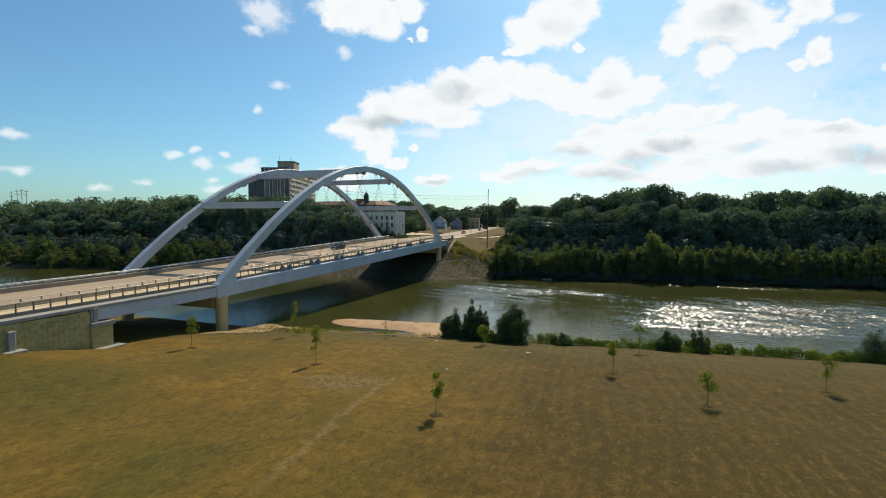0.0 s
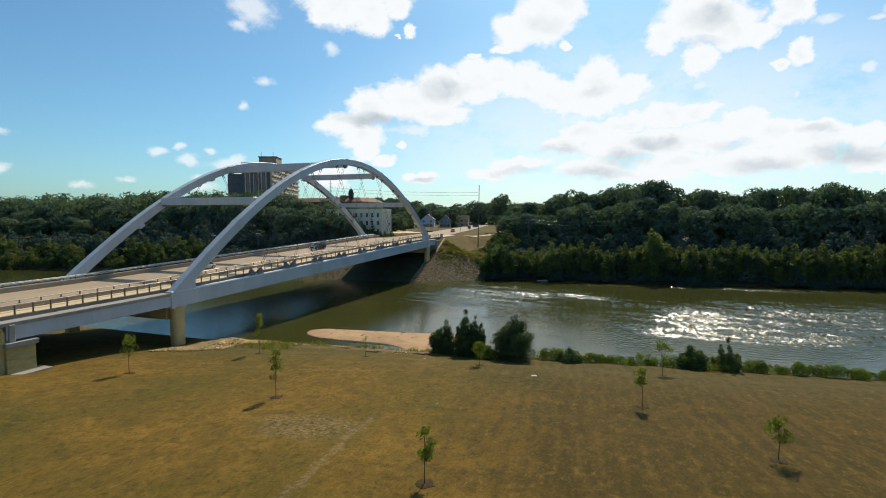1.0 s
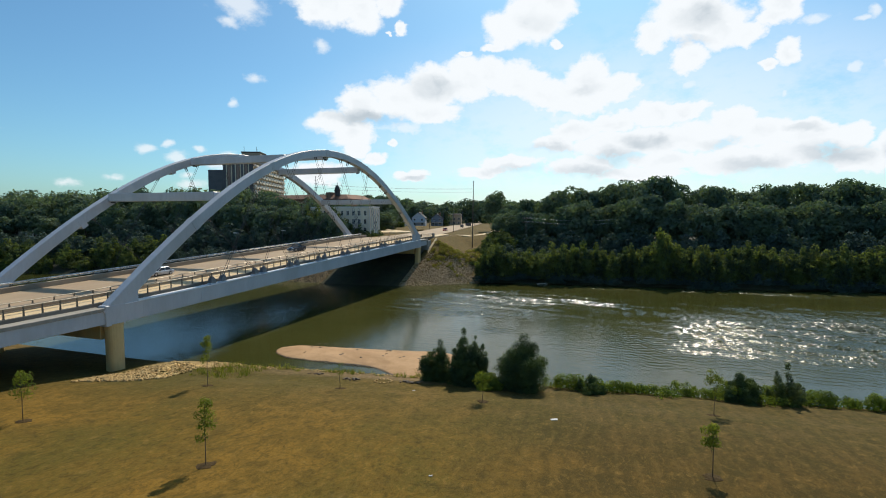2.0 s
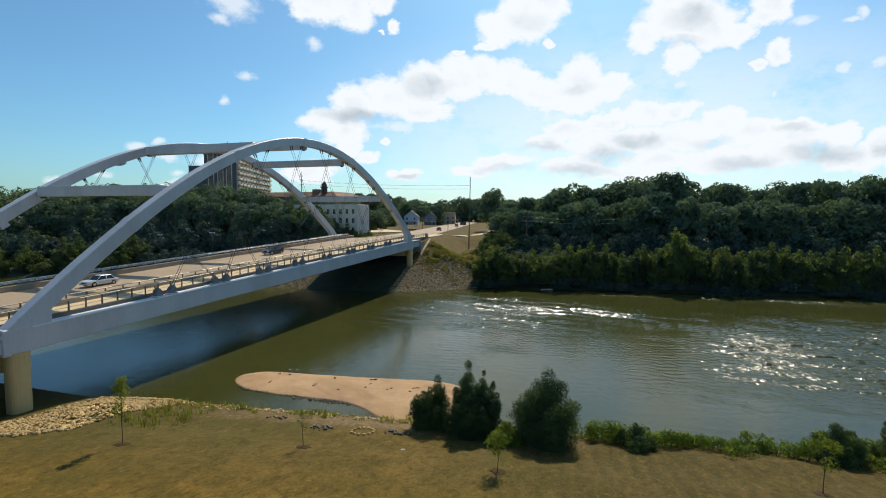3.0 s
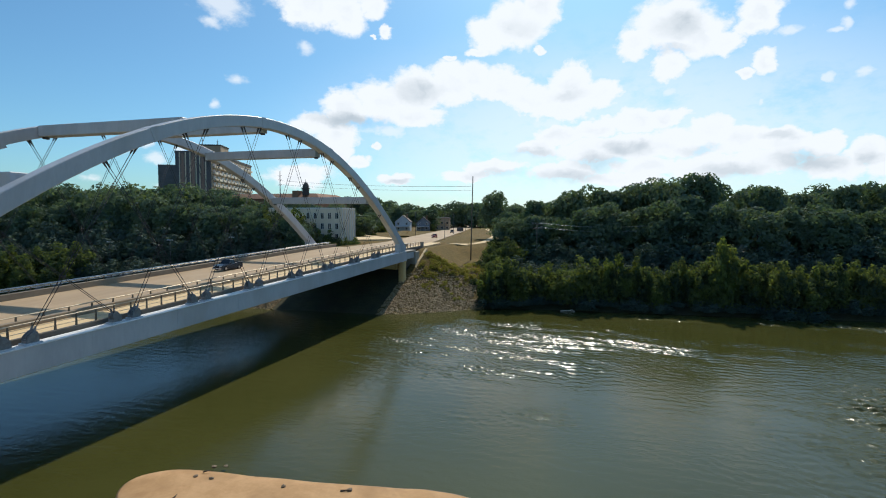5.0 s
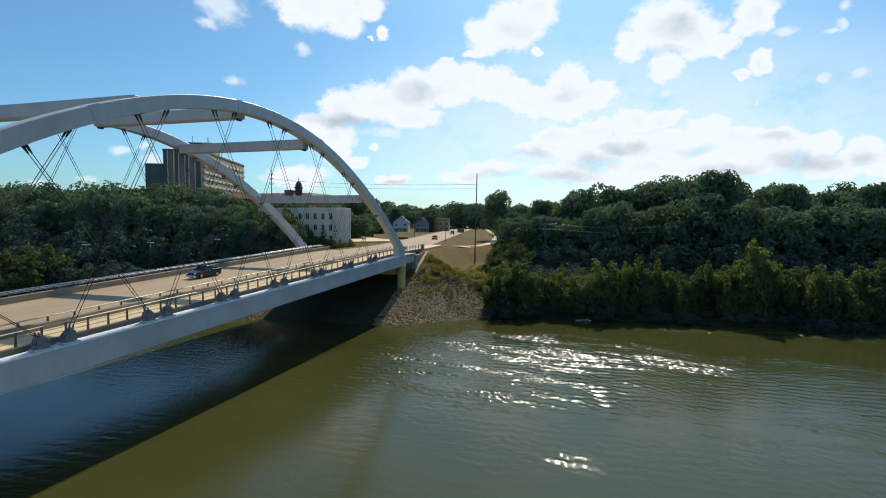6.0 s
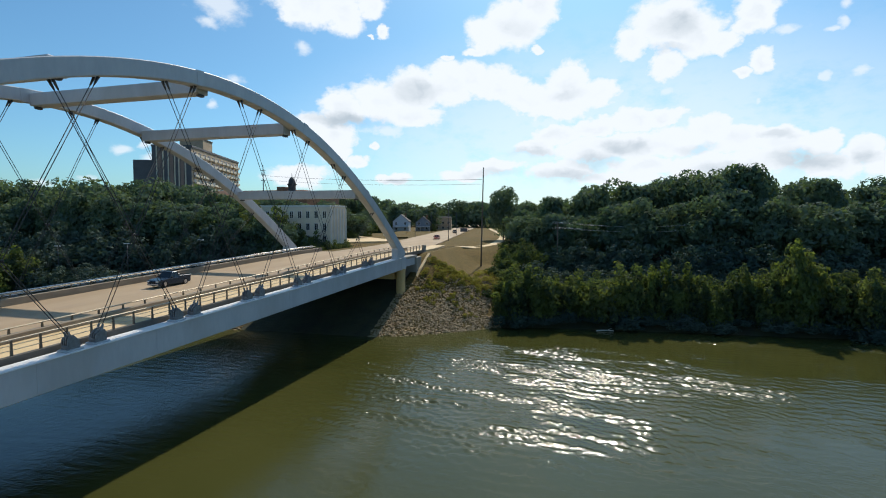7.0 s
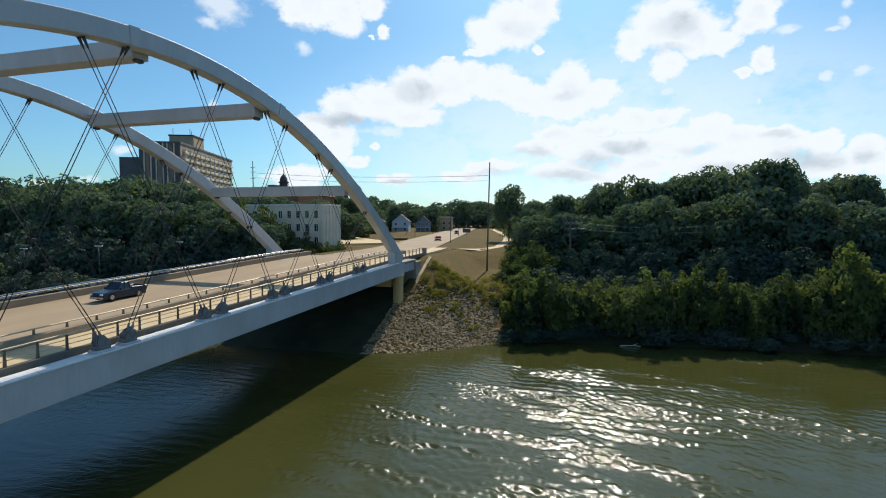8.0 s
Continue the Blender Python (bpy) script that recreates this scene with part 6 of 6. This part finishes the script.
# pale rail metal on these wires: the sun's glint is put into their colour
for dx, dz in ((-1.2, 0.0), (1.2, 0.0), (-1.2, -1.3), (1.2, -1.3)):
    for a, b in zip(tops, tops[1:]):
        wire((a[0] + dx, a[1], a[2] + dz), (b[0] + dx, b[1], b[2] + dz), 1.2, "thin power cable in pale metal for its sun glint", 0.017, GALV)
    wire((tops[0][0] + dx, tops[0][1], tops[0][2] + dz), (4 + dx, 230, 20 + dz), 2.0, "thin power cable in pale metal for its sun glint", 0.017, GALV)


wire((8.9, 129.4, 28.3), (-75, 160, 33.5), 0.8, r=0.04)
wire((8.9, 129.4, 27.2), (-75, 160, 32.0), 0.8, r=0.03)


def street_lamp(x, y, z, h, arm=-1.8):
    p = pole_thing("street_lamp", "dark metal street lamp beside the road", x, y, z, h, 0.11, DARKSTEEL, "street lamp")
    part("arm", Solid().tube([(0, 0, h - 0.2), (arm * 0.5, 0, h + 0.25), (arm, 0, h + 0.3)], 0.05, 6).mesh("arm", DARKSTEEL, True), p)
    part("lamp_head", Solid().box(arm - 0.45, arm + 0.15, -0.16, 0.16, h + 0.22, h + 0.38, 0.04).mesh("lamp_head", DARKSTEEL), p)


street_lamp(-14.2 + 2.2, 172, 11.6, 11.6)
street_lamp(-25, 228, 11.7, 10.5)
for x, y in ((-36, 205), (-48, 262), (-38, 300), (-60, 330), (-70, 245)):
    street_lamp(x, y, 11.7, 10.5, 1.8)
for x, y in ((-72, 104), (-92, 102), (-58, 112)):
    p = pole_thing("path_lamp", "pale T-shaped lamp post among dark trees", x, y, ground(x, y), 9, 0.1, DARKSTEEL, "lamp post")
    part("lamp_bar", Solid().box(-1.1, 1.1, -0.15, 0.15, 8.9, 9.1, 0.04).mesh("lamp_bar", LAMPWHITE), p)
p = pole_thing("antenna_mast", "thin lattice antenna mast behind brick hall", -75, 160, 12, 25.5, 0.22, DARKSTEEL, "antenna")
for dz in (20, 22, 23.5):
    part("antenna_bar", Solid().box(-0.9, 0.9, -0.08, 0.08, dz, dz + 0.15).mesh("antenna_bar", DARKSTEEL), p)
for x, top in ((-315.9, 37.6), (-309.9, 38.6), (-305.2, 39.0), (-300.6, 38.2)):
    z = ground(x, 140)
    p = pole_thing("transmission_pole", "distant grey transmission pole above the trees", x, 140, z, top - z + 0.3, 0.3, CONCRETE, "transmission pole")
    for dz in (1.2, 3.4):
        part("crossarm", Solid().box(-2.2, 2.2, -0.12, 0.12, top - z - dz, top - z - dz + 0.25).mesh("crossarm", CONCRETE), p)
# a road sign and traffic lights at the bridge end
p = pole_thing("road_sign", "dark road sign board on a post", -23.0 + 2, 226, 11.7, 3.0, 0.07, DARKSTEEL, "road sign")
part("sign_board", Solid().box(-1.6, 1.6, -0.05, 0.05, 1.8, 3.4, 0.02).mesh("sign_board", DARKPANEL), p)


# ---- vehicles ----
def vehicle(name, label, paint, length, width, height, m, pickup=False):
    """Built with its nose to -y."""
    v = thing(name, label, "car" if not pickup else "pickup truck", m)
    hw, L = width / 2, length / 2
    belt = height * 0.60
    rings = []
    for y, zb, zt, w in ((-L, 0.35, belt * 0.72, 0.80), (-L + 0.12, 0.26, belt * 0.84, 0.93), (-L * 0.55, 0.24, belt * 0.96, 1.0), (-L * 0.4, 0.24, belt, 1.0),
                         (L * 0.6, 0.24, belt * 1.02, 1.0), (L - 0.15, 0.28, belt * 1.0, 0.95), (L, 0.38, belt * 0.9, 0.84)):
        h2 = hw * w
        rings.append([(-h2 * 0.92, y, zb), (h2 * 0.92, y, zb), (h2, y, zb + 0.15), (h2, y, zt - 0.12), (h2 * 0.93, y, zt), (-h2 * 0.93, y, zt), (-h2, y, zt - 0.12), (-h2, y, zb + 0.15)])
    part("body", Solid().loft(rings).mesh("body", paint, False), v)
    # cabin: pillars lean in from the belt line to the roof
    y0, y1 = (-L * 0.34, L * 0.22) if pickup else (-L * 0.36 - 0.2, L * 0.62 + 0.25)
    rake, lean = (0.55, 0.12) if pickup else (0.72, 0.5)
    a, b = hw * 0.92, hw * 0.76
    part("glasshouse", Solid().loft([[(-a, y0, belt - 0.02), (a, y0, belt - 0.02), (a, y1, belt - 0.02), (-a, y1, belt - 0.02)],
                                     [(-b, y0 + rake, height - 0.06), (b, y0 + rake, height - 0.06), (b, y1 - lean, height - 0.06), (-b, y1 - lean, height - 0.06)]]).mesh("glasshouse", GLASS), v, "dark tinted glass cabin")
    part("roof", Solid().box(-b - 0.02, b + 0.02, y0 + rake - 0.04, y1 - lean + 0.04, height - 0.09, height, 0.04).mesh("roof", paint), v)
    for sx in (-1, 1):
        for ya, yb in ((y0, y0 + rake), (y1, y1 - lean), ((y0 + y1) / 2, (y0 + rake + y1 - lean) / 2)):
            part("pillar", Solid().tube([(sx * (a + 0.01), ya, belt - 0.02), (sx * (b + 0.01), yb, height - 0.05)], 0.05, 6).mesh("pillar", paint), v)
        part("mirror", Solid().box(sx * (hw + 0.12) - 0.1, sx * (hw + 0.12) + 0.1, y0 + 0.1, y0 + 0.28, belt - 0.02, belt + 0.18, 0.03).mesh("mirror", TYRE), v)
    if pickup:
        for sx in (-1, 1):
            part("bed_side", Solid().box(sx * hw * 0.95 - 0.05, sx * hw * 0.95 + 0.05, y1 + 0.05, L - 0.06, belt - 0.1, belt + 0.16, 0.03).mesh("bed_side", paint), v)
        part("tailgate", Solid().box(-hw * 0.9, hw * 0.9, L - 0.12, L - 0.04, belt - 0.1, belt + 0.16, 0.03).mesh("tailgate", paint), v)
        part("cargo_bed", Solid().box(-hw * 0.88, hw * 0.88, y1 + 0.05, L - 0.12, belt, belt + 0.04).mesh("cargo_bed", TYRE), v)
    part("grille", Solid().box(-hw * 0.46, hw * 0.46, -L - 0.02, -L + 0.08, belt * 0.5, belt * 0.72, 0.02).mesh("grille", TYRE), v)
    part("bumper", Solid().box(-hw * 0.88, hw * 0.88, -L - 0.08, -L + 0.1, 0.3, 0.5, 0.04).mesh("bumper", CHROME if pickup else paint), v)
    for x in (-hw * 0.7, hw * 0.7):
        part("headlight", Solid().box(x - 0.18, x + 0.18, -L - 0.01, -L + 0.1, belt * 0.62, belt * 0.78, 0.02).mesh("headlight", LAMPWHITE), v)
        part("tail_light", Solid().box(x - 0.16, x + 0.16, L - 0.1, L + 0.01, belt * 0.66, belt * 0.84, 0.02).mesh("tail_light", SIGNRED), v)
    r = 0.34 if not pickup else 0.4
    tyre = Solid().tube([(-0.11, 0, 0), (0.11, 0, 0)], r, 16).mesh("tyre", TYRE, False)
    rim = Solid().tube([(-0.125, 0, 0), (0.125, 0, 0)], r * 0.6, 12).mesh("rim", CHROME)
    for x in (-hw + 0.1, hw - 0.1):
        for y in (-L * 0.62, L * 0.6):
            w = part("wheel", tyre, v, m=pose(x, y, r))
            part("rim", rim, w)
    return v


def paint(name, c, metal=0.3):
    return surface(name, c, tuple(min(1, k * 1.1) for k in c), 2.0, 0.3, 0.0, metal=metal)


SILVER, BLUE, DARKRED, BLACK = paint("silver_paint", (0.55, 0.56, 0.57)), paint("blue_paint", (0.018, 0.035, 0.06)), paint("red_paint", (0.25, 0.03, 0.02)), paint("black_paint", (0.02, 0.02, 0.022))
vehicle("car", "silver sedan on the bridge roadway", SILVER, 4.7, 1.8, 1.45, pose(-15.4, 21.5, road_top(21.5)))
vehicle("pickup_truck", "dark blue pickup truck on the bridge roadway", BLUE, 5.3, 1.95, 1.8, pose(-16.6, 62.0, road_top(62.0)), True)
vehicle("car", "small dark red car on the far road", DARKRED, 4.4, 1.8, 1.5, pose(-18.0, 178, deck_z(178) + 0.12, 0, 0, 12))
vehicle("car", "dark car parked in the far lot", BLACK, 4.6, 1.8, 1.5, pose(-52, 168, 11.9, 0, 0, 70))
vehicle("car", "dark car on the far road", BLACK, 4.6, 1.8, 1.6, pose(-32, 250, deck_z(250) + 0.12, 0, 0, 12))


# ---- pieces of the walls and banks ----
def stone_wall():
    shapes = []
    r = np.random.default_rng(41)
    for k in range(4):
        s = Solid()
        a, b, c = 0.615, 0.293, 0.0
        rough = [[0.015 + 0.06 * r.random() for _ in range(4)] for _ in range(2)]
        back = [(0, -a, 0), (0, a, 0), (0, a, 2 * b), (0, -a, 2 * b)]
        mid = [(0.035, -a, 0), (0.035, a, 0), (0.035, a, 2 * b), (0.035, -a, 2 * b)]
        face = [(0.05 + rough[0][0], -a + 0.03, 0.02), (0.05 + rough[0][1], a - 0.03, 0.02), (0.03 + 0.6 * rough[0][2], a - 0.03, 2 * b - 0.03), (0.03 + 0.6 * rough[0][3], -a + 0.03, 2 * b - 0.03)]
        shapes.append(s.loft([back, mid, face]).mesh("stone_block", STONE))
    n = 0
    for row in range(12):
        z = 0.5 + row * 0.6
        if z + 0.56 > deck_z(-30) - 0.45:
            continue
        y = -21.9 - (0.62 if row % 2 else 0)
        while y > -46:
            if z + 0.6 > ground(0.5, y) and n < 300:
                part("stone_block", shapes[r.integers(4)], near_abut, m=pose(-0.1, y, z))
                n += 1
            y -= 1.25


stone_wall()


def riprap(name, label, spots, material, seed, n_parts, pick, flat=0.6):
    t = thing(name, label, "riprap", kind="structure")
    shapes = [stone_mesh("stone", seed + k, material, flat) for k in range(6)]
    r = np.random.default_rng(seed)
    spots = sorted(spots, key=pick)
    for x, y, z, s in spots[:n_parts]:
        part("stone", shapes[r.integers(6)], t, m=pose(x, y, z, r.normal() * 18, r.normal() * 18, r.random() * 360) @ Matrix.Diagonal((s, s * 0.8, s * 0.85, 1)))
    if len(spots) > n_parts:
        scatter_joined(name + "_rest", seed + 50, spots[n_parts:], material, label, "riprap", flat)


r4 = np.random.default_rng(9)
near_spots = []
while len(near_spots) < 2300:
    x, y = 2.3 + 9.8 * r4.random(), -6.5 + 17 * r4.random()
    line = interp(x, NEAR_X, NEAR_Y)
    if line - 13.5 + 0.75 * max(0, x - 8.5) < y < line + 1.2 and x < 11.9 - 0.06 * (line - y):
        near_spots.append((x, y, ground(x, y) + 0.06, 0.22 + 0.34 * r4.random() ** 1.5))
riprap("near_riprap", "heap of pale limestone riprap at the pier", near_spots, ROCK, 800, 300, lambda s: (s[0] - 11) ** 2 + (s[1] - 1) ** 2)
shore_spots = []
for x in np.arange(12, 52, 0.11):
    y = interp(x, NEAR_X, NEAR_Y) - 0.3 + r4.normal() * 0.55
    shore_spots.append((x, y, ground(x, y) + 0.04, 0.15 + 0.3 * r4.random() ** 2))
scatter_joined("shore_stones", 860, shore_spots, ROCK, "pale stones strewn along the near shore", "stones")
far_spots = []
while len(far_spots) < 6400:
    x, y = -40 + 59 * r4.random(), 84 + 36 * r4.random()
    e = y - interp(x, FAR_X, FAR_Y)
    if -0.6 < e < 17 + 2 * math.sin(x) and (x < 16 or e < 4) and not (y > 107.5 and x < 1.5):
        if (x > -1 or x < -25 and r4.random() < 0.6) and r4.random() < 1.15 - max(0, e - 6) / 14:
            far_spots.append((x, y, ground(x, y) + 0.06, 0.22 + 0.36 * r4.random() ** 1.5))
riprap("far_riprap", "brown stone riprap slope below the far abutment", far_spots, ROCKFAR, 900, 300, lambda s: (s[0] - 6) ** 2 + (s[1] - 88) ** 2)
